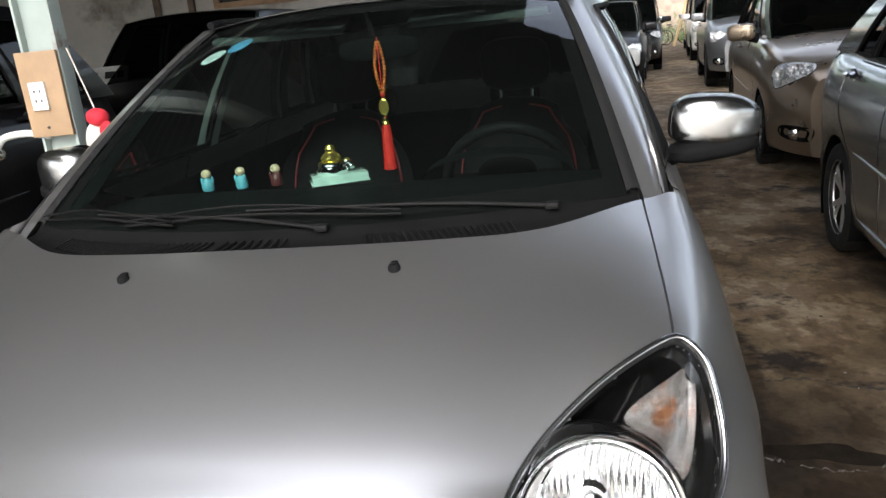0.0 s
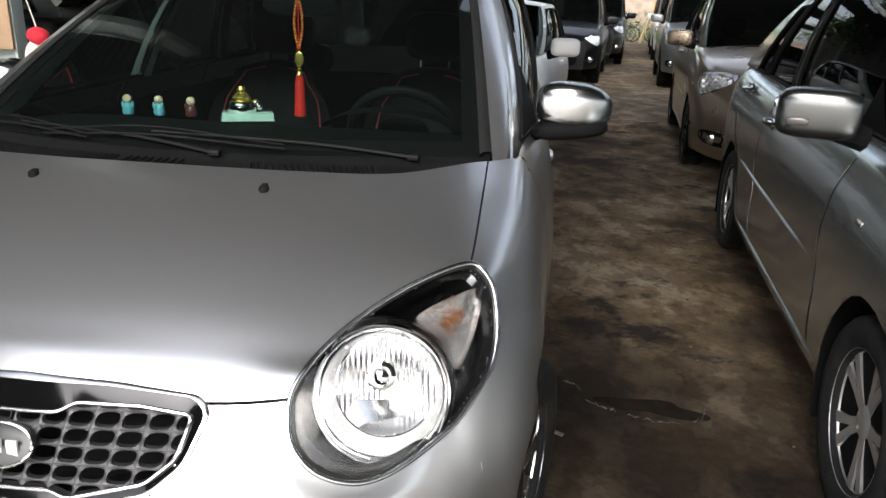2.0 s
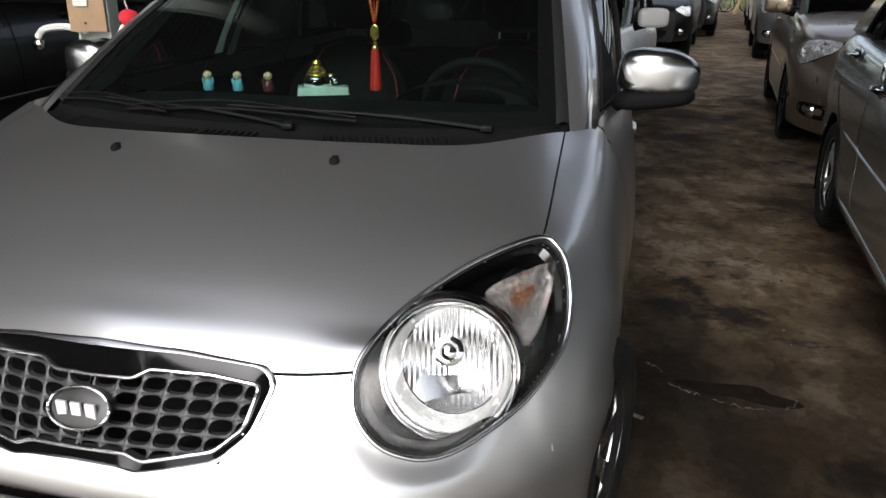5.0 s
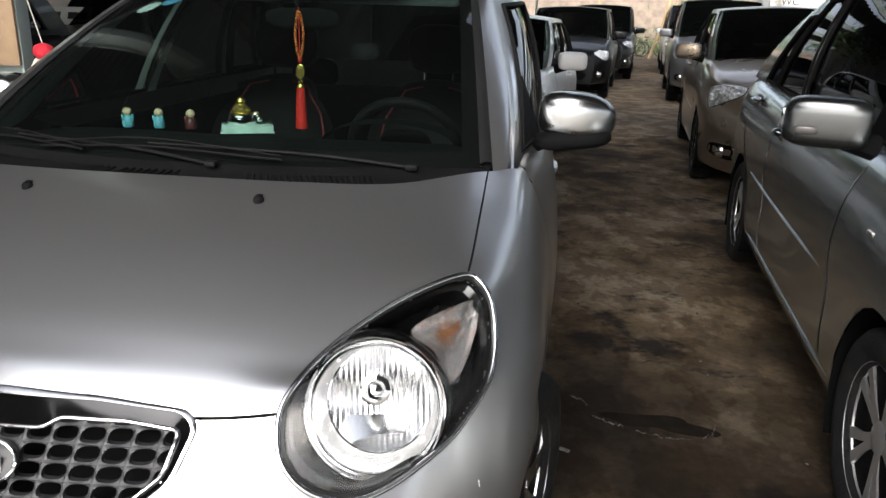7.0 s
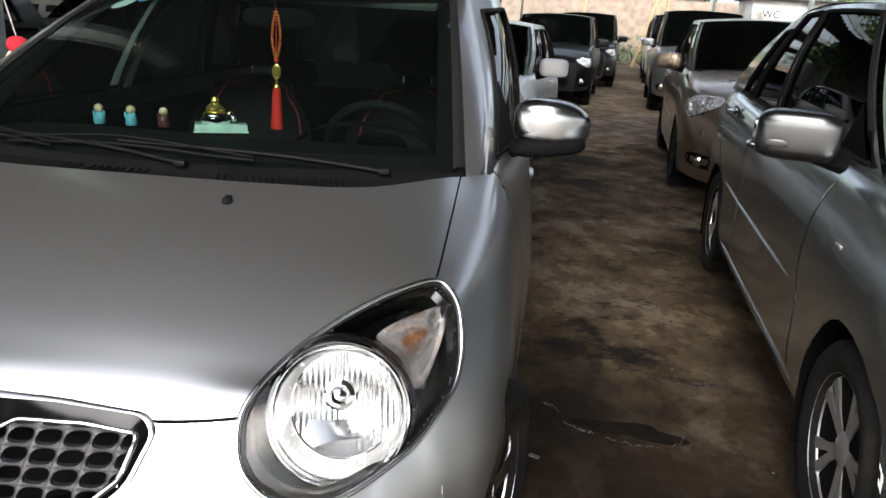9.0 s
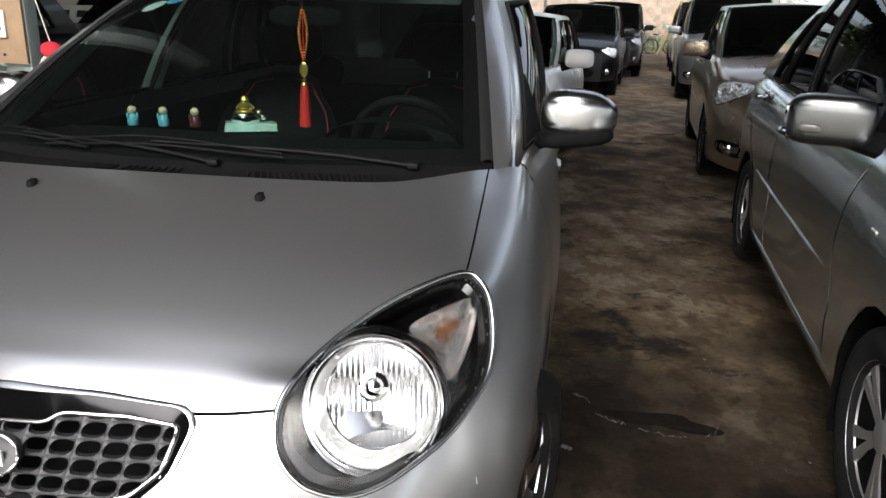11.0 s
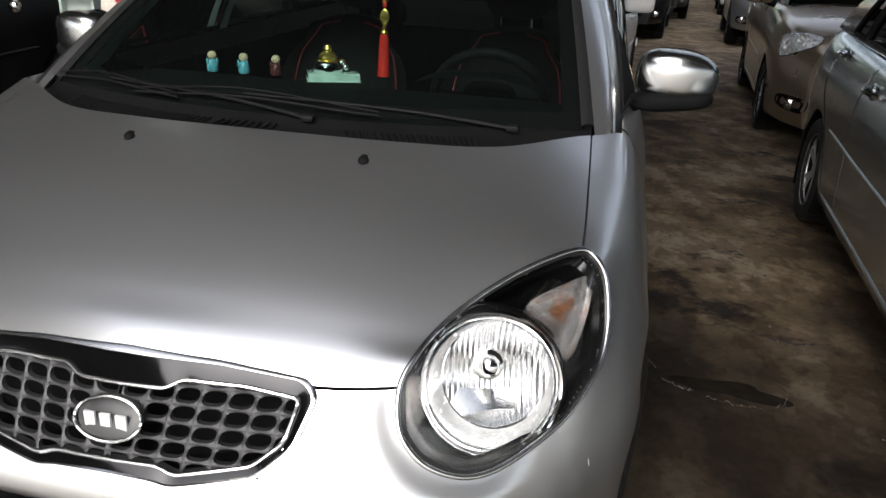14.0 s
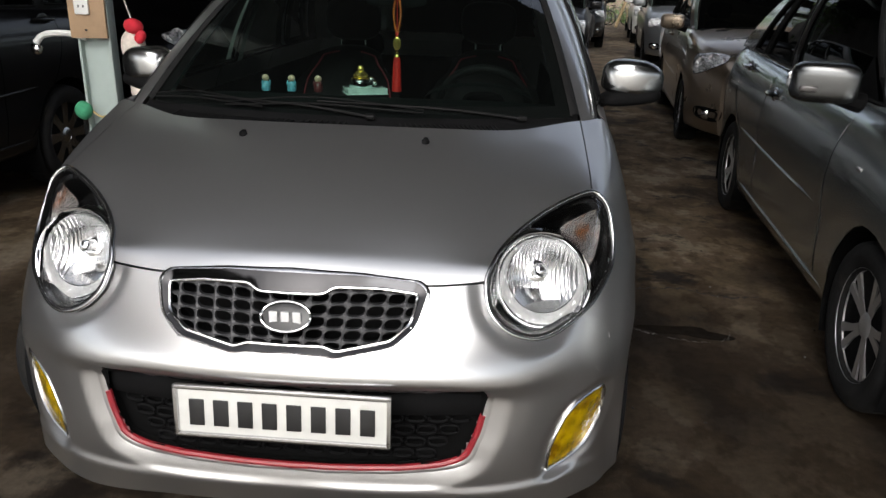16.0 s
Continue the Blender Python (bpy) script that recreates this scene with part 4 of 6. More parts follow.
    # turn signal near the tip
    sig = [(s * a, b) for a, b in spline([(0.070, 0.142), (0.150, 0.200), (0.192, 0.215), (0.192, 0.168), (0.168, 0.085), (0.142, 0.062), (0.115, 0.105)], 36, True)]
    part("turn_signal", fr.rings(sig, [(1.0, -0.022), (0.8, -0.034), (0.4, -0.04)]), M_SIGNAL, lamp)
    ln = part("lens", outward(fr.rings(out, [(0.99, 0.001), (0.85, 0.006), (0.6, 0.010), (0.3, 0.012), (0.1, 0.012)]), (0, 2, 0)), M_LENS, lamp)
    ln.visible_shadow = False
    fo = [(s * x, z) for x, z in spline(FOG_OUT, 48, True)]
    fog = empty("fog_lamp")
    fog.parent = hero
    part("fog_lens", FRONT.rings(fo, [(1.0, -0.003), (0.7, 0.003), (0.3, 0.006)]), M_YELLOW, fog)
    part("fog_surround", tube([FRONT.on(a, b, 0.001) for a, b in fo], 0.005, 8, True), M_DULLCHROME, fog)

    # door mirror; the one on the passenger's side is knocked inwards a little
    FOLD = Matrix.Translation((-0.70, 1.30, -0.02)) @ Euler((0, 0, radians(-20))).to_matrix().to_4x4() @ Matrix.Translation((0.74, -1.30, 0))
    mi = empty("wing_mirror")
    mi.parent = hero
    cap = pillow_geo(0.215, 0.13, 0.145, 3.6, 36, 20)
    cap = ([(x, y + 0.25 * abs(x) * (y < 0), (z if z > 0 else 0.72 * z) * (1 - 0.28 * max(0, x / 0.1075) ** 2 - 0.06 * max(0, -x / 0.1075) ** 2)) for x, y, z in cap[0]], cap[1])
    mm = Matrix.Translation((0.905, 1.262, 1.066)) @ Euler((0, radians(4), radians(8))).to_matrix().to_4x4()
    gcap = moved(cap, mm)
    base = moved(pillow_geo(0.212, 0.125, 0.055, 3.0, 24, 10), Matrix.Translation((0.897, 1.262, 1.012)) @ Euler((0, radians(-6), radians(8))).to_matrix().to_4x4())
    arm = tube(spline([(0.715, 1.29, 0.955), (0.765, 1.275, 0.980), (0.84, 1.262, 1.008)], 8), [0.06, 0.055, 0.048, 0.042, 0.038, 0.034, 0.032, 0.03], 12, False, 0.7)
    tri = sheet(lambda q, t: h_side(0.045 + 0.105 * q * (1 - 0.8 * t), 0.02 + 0.40 * t, 0.006), steps(0, 1, 5), steps(0, 1, 7))
    gl = moved(pillow_geo(0.19, 0.012, 0.11, 2.6, 20, 10), Matrix.Translation((0.905, 1.325, 1.083)) @ Euler((0, radians(4), radians(8))).to_matrix().to_4x4())
    for nm, gg, mt in (("mirror_cap", gcap, M_SHELL), ("mirror_base", join(base, arm), M_PLASTIC), ("mirror_sail", tri, M_PLASTIC), ("mirror_glass", gl, M_CHROME)):
        part(nm, gg if s > 0 else moved(mirrored(gg), FOLD) if nm != "mirror_sail" else mirrored(gg), mt, mi)

for s in (1, -1):
    part("belt_strip", tube([h_side(q, 0.015, 0.006) * np.array([s, 1, 1]) for q in steps(0.15, 0.76, 20)], 0.008, 8), M_CHROME, hero)
# painted pillar edges beside the screen and the cloth-grey trim behind them
for s in (1, -1):
    A = lambda a, t, up: h_screen(a if s < 0 else 1 - a, t, np_bf, np_tf, 0.17, 0.17, up)
    part("windscreen_seal", sheet(lambda k, t: A((-0.006, 0.004, 0.014, 0.021)[k], t, (-0.006, 0.008, 0.009, 0.003)[k]), range(4), steps(0.0, 1.0, 16)), M_RUBBER, hero)
    part("windscreen_pillar", sheet(lambda k, t: (1 - k) * A(0.0, t, 0.004) + k * h_side(0.012 + 0.10 * max(0, -t), t, 0.002) * np.array([s, 1, 1]) + np.array([s * 0.004, -0.003, 0.004]) * math.sin(math.pi * k), steps(0, 1.06, 8), steps(-0.15, 1.0, 20)), M_SILVER, hero)
    part("fender_corner", sheet(lambda q, t: h_side(-0.02 + 0.09 * q, -0.20 + 0.22 * t, 0.0) * np.array([s, 1, 1]), steps(0, 1, 7), steps(0, 1, 9)), M_SILVER, hero)
    part("pillar_trim", sheet(lambda k, t: (1 - k) * (A(0.045, t, -0.012)) + k * (h_side(0.125, min(1, t + 0.02), -0.05) * np.array([s, 1, 1])) + np.array([-s * 0.018 * math.sin(math.pi * k), 0, 0]), steps(0, 1, 7), steps(0.02, 0.97, 12)), M_TRIMGREY, hero)

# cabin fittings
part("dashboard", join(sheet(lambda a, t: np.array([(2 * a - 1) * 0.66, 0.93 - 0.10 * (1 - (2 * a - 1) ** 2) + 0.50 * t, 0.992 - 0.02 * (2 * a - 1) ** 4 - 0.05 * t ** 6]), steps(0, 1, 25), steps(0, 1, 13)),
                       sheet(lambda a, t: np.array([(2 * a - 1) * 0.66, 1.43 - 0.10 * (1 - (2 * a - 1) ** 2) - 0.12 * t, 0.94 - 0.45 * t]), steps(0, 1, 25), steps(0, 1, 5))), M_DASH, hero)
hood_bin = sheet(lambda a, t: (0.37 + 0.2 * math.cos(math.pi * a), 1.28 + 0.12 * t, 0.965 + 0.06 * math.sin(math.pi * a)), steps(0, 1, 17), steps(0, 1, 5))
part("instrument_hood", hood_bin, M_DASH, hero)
sw = empty("steering_wheel")
sw.parent = hero
sw.matrix_local = pose(0.385, 1.50, 0.922, 118, 0, 0)
part("wheel_rim", tube([(0.172 * math.cos(a), 0.172 * math.sin(a), 0) for a in steps(0, 2 * math.pi, 41)[:-1]], 0.016, 10, True), M_LEATHER, sw)
part("wheel_hub", join(pillow_geo(0.17, 0.13, 0.05, 3), box(0.11, 0, 0, 0.13, 0.035, 0.02, 0.008), box(-0.11, 0, 0, 0.13, 0.035, 0.02, 0.008)), M_PLASTIC, sw)
M_PIPING = mat("red_piping", (0.20, 0.012, 0.02), 0.5, 0, 0.1, 20)
for x in (0.38, -0.28):
    st = empty("front_seat")
    st.parent = hero
    st.matrix_local = pose(x, 2.13, 0.50)
    sg, sf = seat_geo(0.50, 0.56)
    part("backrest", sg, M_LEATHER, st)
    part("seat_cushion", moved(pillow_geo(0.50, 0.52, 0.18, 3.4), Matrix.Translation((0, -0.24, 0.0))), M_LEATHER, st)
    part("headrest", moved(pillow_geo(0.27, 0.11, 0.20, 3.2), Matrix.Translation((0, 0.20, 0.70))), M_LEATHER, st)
    for sx in (-0.06, 0.06):
        part("headrest_post", tube([(sx, 0.19, 0.52), (sx, 0.20, 0.64)], 0.006, 8), M_CHROME, st)
    pip = [np.array(sf(0.10, v)) + np.array([0, -0.012, 0]) for v in steps(0.2, 0.93, 12)] + [np.array(sf(u, 0.985)) + np.array([0, -0.008, 0.004]) for u in (0.14, 0.2, 0.3, 0.36)]
    part("piping", tube(pip, 0.004, 6), M_PIPING, st)
    part("piping", tube([np.array([-p[0], p[1], p[2]]) for p in pip], 0.004, 6), M_PIPING, st)
rs = empty("rear_bench")
rs.parent = hero
part("bench_back", moved(pillow_geo(1.16, 0.16, 0.55, 4), Matrix.Translation((0, 2.85, 0.72)) @ Euler((radians(-14), 0, 0)).to_matrix().to_4x4()), M_LEATHER, rs)
part("bench_cushion", moved(pillow_geo(1.16, 0.5, 0.2, 4), Matrix.Translation((0, 2.6, 0.46))), M_LEATHER, rs)
for x in (-0.34, 0.34):
    part("headrest", moved(pillow_geo(0.24, 0.09, 0.15, 3), Matrix.Translation((x, 2.93, 1.04))), M_LEATHER, rs)
for s in (1, -1):
    part("door_card", sheet(lambda q, t: (s * (0.70 - 0.05 * t), 1.0 + 2.4 * q, 0.95 - 0.65 * t), steps(0, 1, 3), steps(0, 1, 3)), M_DASH, hero)
rm = empty("rear_view_mirror")
rm.parent = hero
part("mirror_housing", moved(pillow_geo(0.235, 0.035, 0.065, 3.2), Matrix.Translation((0.035, 1.56, 1.308)) @ Euler((0, 0, radians(8))).to_matrix().to_4x4()), M_DASH, rm)
part("mirror_stalk", tube([(0.02, 1.57, 1.33), (0.0, 1.60, 1.41)], 0.009, 8), M_PLASTIC, rm)
for s in (1, -1):
    part("sun_visor", moved(box(0, 0, 0, 0.42, 0.16, 0.02, 0.009), Matrix.Translation((s * 0.31, 1.74, 1.385)) @ Euler((radians(14), 0, 0)).to_matrix().to_4x4()), M_VISOR, hero)

# ---------------------------------------------------------------- other cars: one builder, many shapes


def build_car(name, label, paint, m, L, W, H, wb, fo, nose, cowl_z, cowl_y, top_y, roof_y, base_y, trunk_z, r=0.30, spokes=9, twin=True, lamp=None, grille_z=(0.50, 0.62), suv=False, near=False, glass=None, mirror_mat=None, rim=None, amber=False):
    car = empty(name, m, label=label, category="car")
    hw = W / 2
    zs = 0.20 if not suv else 0.30
    TOP = [(0.0, nose - 0.10), (0.06, nose - 0.035), (0.18, nose), (0.5, nose + 0.45 * (cowl_z - nose)), (cowl_y, cowl_z), ((cowl_y + base_y) / 2, cowl_z + 0.035), (base_y, trunk_z), (L - 0.25, trunk_z - 0.01), (L - 0.05, trunk_z - 0.05), (L, trunk_z - 0.16)]
    ty, tz = [p[0] for p in TOP], [p[1] for p in TOP]

    def width(y):
        t, b = min(y / 0.85, 1), min((L - y) / 0.7, 1)
        return hw * (1 - 0.30 * (1 - t) ** 2.6) * (1 - 0.22 * (1 - b) ** 2.6)

    def sec(y, t):
        """t 0..1 from the middle over the shoulder to the sill."""
        w, zt = width(y), float(np.interp(y, ty, tz))
        h = zt - zs
        P = [(0, zt + 0.045), (0.42 * w, zt + 0.035), (0.78 * w, zt + 0.003), (0.915 * w, zt - 0.035), (0.985 * w, zt - 0.22 * h), (1.0 * w, zt - 0.42 * h), (0.985 * w, zt - 0.60 * h), (0.985 * w, zt - 0.80 * h), (0.955 * w, zs + 0.02), (0.88 * w, zs)]
        return at(P, t)

    ys = [L * k for k in (0.0, 0.003, 0.01, 0.02, 0.035)] + steps(0.05 * L, 0.95 * L, 58) + [L * k for k in (0.965, 0.98, 0.99, 0.997, 1.0)]

    def body(u, j):
        y = ys[int(j)]
        x, z = sec(y, abs(u))
        lead = 0.0
        if y < 0.4:
            lead = 0.06 * (1 - y / 0.4) * (1 - (2 * (z - zs) / max(0.2, (nose - zs)) - 0.7) ** 2)
        return np.array([math.copysign(x, u) if u else 0.0, y - lead, z])

    us = steps(-1, 1, 65)
    geo = sheet(body, us, range(len(ys)))
    n = len(us)
    caps = [tuple(range(n)), tuple(reversed(range((len(ys) - 1) * n, len(ys) * n)))]
    full = (geo[0], geo[1] + caps)
    tree = tree_of(full)
    ra = r * 1.16
    V, F = [list(p) for p in full[0]], []
    axles = (fo, fo + wb)
    dist = lambda p, a: math.hypot(p[1] - a, p[2] - r)
    for f in full[1]:
        c = [sum(V[i][k] for i in f) / len(f) for k in range(3)]
        if len(f) == 4 and abs(c[0]) < 0.80 * width(c[1]) and cowl_y + 0.06 < c[1] < base_y - 0.02 and c[2] > 0.6:
            continue
        if abs(c[0]) > 0.7 * hw and any(all(dist(V[i], a) < ra for i in f) for a in axles):
            continue
        F.append(f)
    for p in V:
        if abs(p[0]) > 0.7 * hw:
            for a in axles:
                k = dist(p, a)
                if ra * 0.72 < k < ra:
                    p[1], p[2] = a + (p[1] - a) * ra / k, r + (p[2] - r) * ra / k
    part("body", (V, F), paint, car)
    part("inner_tub", join(box(0, (cowl_y + base_y) / 2, 0.42, W * 0.80, base_y - cowl_y + 0.5, 0.30, 0.02), box(0, fo - 0.02, 0.45, W * 0.55, 0.8, 0.35, 0.02), box(0, fo + wb, 0.45, W * 0.55, 0.8, 0.3, 0.02)), M_DARK, car)
    for a in axles:
        for s in (1, -1):
            lg = sheet(lambda w, h: (s * (hw * (0.62 + 0.36 * h)), a + ra * math.cos(w), r + ra * math.sin(w)), steps(-0.5, math.pi + 0.5, 20), (0, 1))
            part("wheel_liner", lg, M_DARK, car)
    add_wheels(car, r, 0.19 if not suv else 0.22, hw - 0.015, axles, spokes, twin, rim)
    tw = hw * 0.77
    wins = [(0.13, 0.455, 0.05, 0.90), (0.485, 0.80, 0.05, 0.90)]
    if base_y > L - 0.55:
        wins = [(0.11, 0.40, 0.05, 0.90), (0.43, 0.70, 0.05, 0.90), (0.73, 0.92, 0.06, 0.86)]
    if near:
        wins = [(0.02, 0.452, 0.05, 0.94), (0.482, 0.70, 0.05, 0.94), (0.722, 0.83, 0.05, 0.80)]
    side, scr, rf = greenhouse(car, paint, (hw * 0.87, cowl_y + 0.08, cowl_z - 0.01), (tw, top_y, H - 0.035), (tw * 0.97, roof_y, H - 0.05), (hw * 0.88, base_y, trunk_z - 0.01), 0.03, wins, glass or M_TINT, glass or M_TINT, 0.045, 0.14, 0.22, 0.08)
    if near:
        for s in (1, -1):
            flip = np.array([s, 1, 1])
            for a, b in ((0.446, 0.488), (0.696, 0.726)):
                part("pillar_applique", sheet(lambda q, t: side(q, t, 0.004) * flip, steps(a, b, 4), steps(0.05, 0.92, 9)), M_GLOSSBLACK, car)
            part("mirror_sail", sheet(lambda q, t: side(0.035 + 0.10 * q * (1 - t), 0.03 + 0.36 * t, 0.006) * flip, steps(0, 1, 4), steps(0, 1, 7)), M_PLASTIC, car)
    bfa, tfa = np.array((hw * 0.87, cowl_y + 0.08, cowl_z - 0.01)), np.array((tw, top_y, H - 0.035))
    part("cowl_panel", sheet(lambda a, t: scr(a, 0.02, bfa, tfa, 0.22, 0.14) + np.array([0, -0.10 * t, 0.012 - 0.018 * t]), steps(0.03, 0.97, 15), steps(0, 1, 3)), M_PLASTIC, car)
    for a0, a1 in ((0.18, 0.5), (0.52, 0.86)):
        part("wiper", tube([scr(a, 0.035 + 0.05 * (a - a0), bfa, tfa, 0.22, 0.14) + np.array([0, -0.01, 0.018]) for a in steps(a0, a1, 8)], 0.006, 6), M_RUBBER, car)
    fr = Face(tree, (0, 0, 0), (0, -1, 0), (1, 0, 0))
    lz = nose - 0.06
    for s in (1, -1):
        fl = Face(tree, (s * 0.425 * W, 0.20, lz), (s * 0.62, -0.74, 0.25), (1, 0, 0))
        o = [(s * a, b) for a, b in spline(lamp or [(0.21, 0.120), (0.08, 0.090), (-0.10, 0.030), (-0.20, -0.030), (-0.15, -0.085), (0.02, -0.105), (0.16, -0.065), (0.215, 0.03)], 36, True)]
        hl = empty("headlamp")
        hl.parent = car
        part("lamp_bowl", fl.rings(o, [(1.0, 0.003), (0.9, 0.004), (0.6, 0.006), (0.3, 0.007)]), M_FACET, hl)
        part("lamp_unit", join(*[moved(lathe([(0.048, 0.0), (0.052, 0.010), (0.040, 0.012), (0.030, 0.002)], 20), Matrix.Translation(fl.on(s * dx, 0.0, 0.007)) @ fl.n.to_track_quat("Z", "Y").to_matrix().to_4x4()) for dx in (-0.07, 0.07)]), M_FACET, hl)
        part("lamp_rim", tube([fl.on(a, b, 0.002) for a, b in o], 0.003, 6, True), M_GLOSSBLACK, hl)
        ln = part("lens", outward(fl.rings(o, [(1.0, 0.010), (0.7, 0.023), (0.3, 0.026)]), (0, 2, 0)), M_LENS, hl)
        ln.visible_shadow = False
        if amber:
            part("turn_signal", moved(pillow_geo(0.10, 0.03, 0.05, 2.6), Matrix.Translation(fl.on(s * 0.06, 0.01, 0.008))), M_AMBER, hl)
        fg = empty("fog_lamp")
        fg.parent = car
        fc = fr.on(s * 0.395 * W, zs + 0.17, 0.0)
        fo2 = [(s * (0.395 * W + a), zs + 0.17 + b) for a, b in spline([(-0.10, 0.05), (0.06, 0.055), (0.09, 0.0), (0.05, -0.05), (-0.08, -0.045)], 24, True)]
        part("fog_recess", fr.rings(fo2, [(1.0, 0.003), (0.7, 0.002)]), M_GLOSSBLACK, fg)
        part("fog_lens", moved(lathe([(0.045, 0.0), (0.045, 0.016), (0.036, 0.022), (0.012, 0.026)], 20), Matrix.Translation(fc) @ Vector((s * 0.2, -1, 0)).to_track_quat("Z", "Y").to_matrix().to_4x4()), M_CHROME, fg)
        # mirror
        mg = empty("wing_mirror")
        mg.parent = car
        cz = cowl_z + (0.085 if near else 0.07)
        cap = moved(pillow_geo(0.235, 0.13, 0.148, 4.2, 28, 16), Matrix.Translation((hw + 0.10, cowl_y + 0.20, cz)) @ Euler((0, 0, radians(12))).to_matrix().to_4x4())
        arm = tube([(hw * 0.95, cowl_y + 0.22, cz - 0.07), (hw + 0.05, cowl_y + 0.20, cz - 0.05)], [0.04, 0.03], 8)
        sig2 = moved(pillow_geo(0.065, 0.02, 0.026, 3.4), Matrix.Translation((hw + 0.165, cowl_y + 0.152, cz - 0.022)) @ Euler((0, 0, radians(12))).to_matrix().to_4x4())
        gl = moved(pillow_geo(0.20, 0.012, 0.12, 3, 18, 8), Matrix.Translation((hw + 0.115, cowl_y + 0.265, cz)) @ Euler((0, 0, radians(12))).to_matrix().to_4x4())
        for nm, gg, mt in (("mirror_cap", cap, mirror_mat or paint), ("mirror_arm", arm, M_PLASTIC), ("mirror_glass", gl, M_CHROME)) + ((("side_repeater", sig2, M_LENS_GREY),) if near else ()):
            part(nm, gg if s > 0 else mirrored(gg), mt, mg)
        # flank: shut lines, handles, moulding
        sd = Face(tree, (0, 0, 0), (s, 0, 0), (0, 1, 0))
        yb = [cowl_y + 0.30, (cowl_y + base_y) / 2 + 0.12, axles[1] - 0.02]
        for k, yy in enumerate(yb):
            ztop = float(np.interp(yy, ty, tz)) - 0.06
            lean = (0.10, 0.02, -0.16)[k]
            gap = [(yy - lean * 0.2, ztop), (yy, ztop - 0.2), (yy + (0.0 if k < 2 else -0.2), 0.60), (yy - (0.03 if k < 2 else 0.42), zs + 0.10)]
            part("shut_line", sd.line(gap, 0.006, 0.0015), M_DARK, car)
            # thin bright tube added in place of the highlight on the door's painted edge
            if near:
                part("edge_glint", tube([sd.on(q[0] + 0.006, q[1], -0.0005) for q in spline(gap, 24)], 0.0028, 6), M_DULLCHROME, car)
        for k in (0, 1):
            yy = yb[k + 1] - (0.17 if k == 0 else 0.10)
            zz = float(np.interp(yy, ty, tz)) - 0.16 + (0.02, 0.075)[k]
            c = sd.on(yy, zz, 0)
            dh = empty("door_handle")
            dh.parent = car
            hx = c.x
            part("handle_cup", moved(pillow_geo(0.020 if near else 0.012, 0.12, 0.085, 2.4), Matrix.Translation((hx, yy, zz))), M_CHROME if near else paint, dh)
            part("handle_bar", tube(spline([(hx, yy - 0.10, zz), (hx + s * 0.03, yy - 0.07, zz + 0.005), (hx + s * 0.032, yy + 0.06, zz + 0.005), (hx, yy + 0.09, zz)], 14), 0.012, 8), M_CHROME if near else paint, dh)
        if near:
            for q in range(3):
                part("badge_bar", moved(box(0, 0, 0, 0.004, 0.011, 0.015, 0.001), Matrix.Translation(sd.on(1.10 + 0.017 * q, 0.79, 0.001))), M_DULLCHROME, car)
        dz = 0.1 if suv else 0
        for nm, pts, rr in (("side_moulding", [(yb[0] + 0.05, 0.56 + dz), ((yb[0] + yb[2]) / 2, 0.575 + dz), (yb[2] - 0.25, 0.60 + dz)], 0.010), ("sill_strip", [(fo + r * 1.2, zs + 0.075), (fo + wb / 2, zs + 0.08), (fo + wb - r * 1.2, zs + 0.085)], 0.011)):
            part(nm, tube([sd.on(q[0], q[1], -0.003) for q in spline(pts, 24)], [rr * min(1, 0.15 + 0.28 * min(i, 23 - i)) for i in range(24)], 8), paint, car)
    gw = 0.23 * W
    part("grille", fr.rings([(x, z) for x, z in spline([(-gw, grille_z[1]), (0, grille_z[1] + 0.02), (gw, grille_z[1]), (gw * 0.9, grille_z[0]), (0, grille_z[0] - 0.01), (-gw * 0.9, grille_z[0])], 40, True)], [(1.0, 0.004), (0.5, 0.004)]), M_GLOSSBLACK, car)
    for k in range(2):
        zz = grille_z[0] + (grille_z[1] - grille_z[0]) * (0.35 + 0.45 * k)
        part("grille_slat", tube([fr.on(x, zz, 0.008) for x in steps(-gw * 0.9, gw * 0.9, 15)], 0.008, 6), M_CHROME, car)
    part("lower_intake", fr.rings([(x, z) for x, z in spline([(-0.26 * W, zs + 0.20), (0, zs + 0.21), (0.26 * W, zs + 0.20), (0.22 * W, zs + 0.07), (0, zs + 0.06), (-0.22 * W, zs + 0.07)], 40, True)], [(1.0, 0.003), (0.5, 0.003)]), M_DARK, car)
    bp = fr.on(0, zs + 0.20, 0.02)
    plate_thing(car, 0, bp.y, bp.z, bars=7)
    for x in (0.36, -0.36):
        sg, _ = seat_geo(0.48, 0.58)
        part("front_seat", moved(join(sg, moved(pillow_geo(0.26, 0.10, 0.18, 3), Matrix.Translation((0, 0.19, 0.70)))), Matrix.Translation((x, cowl_y + 1.05, 0.52 + (0.15 if suv else 0)))), M_LEATHER, car)
    part("dashboard", moved(pillow_geo(W * 0.74, 0.55, 0.22, 4), Matrix.Translation((0, cowl_y + 0.35, cowl_z - 0.13))), M_DASH, car)
    return car


M_MACHINED = mat("machined_alloy", (0.50, 0.50, 0.49), 0.30, 0.75, 0.08, 9)
M_LENS_GREY = mat("clear_repeater", (0.08, 0.075, 0.072), 0.2, 0.3, 0.1, 30)
ROW = -7.5
sedan = dict(L=4.30, W=1.70, H=1.46, wb=2.55, fo=0.88, nose=0.83, cowl_z=0.98, cowl_y=1.12, top_y=1.90, roof_y=3.10, base_y=3.98, trunk_z=1.05)
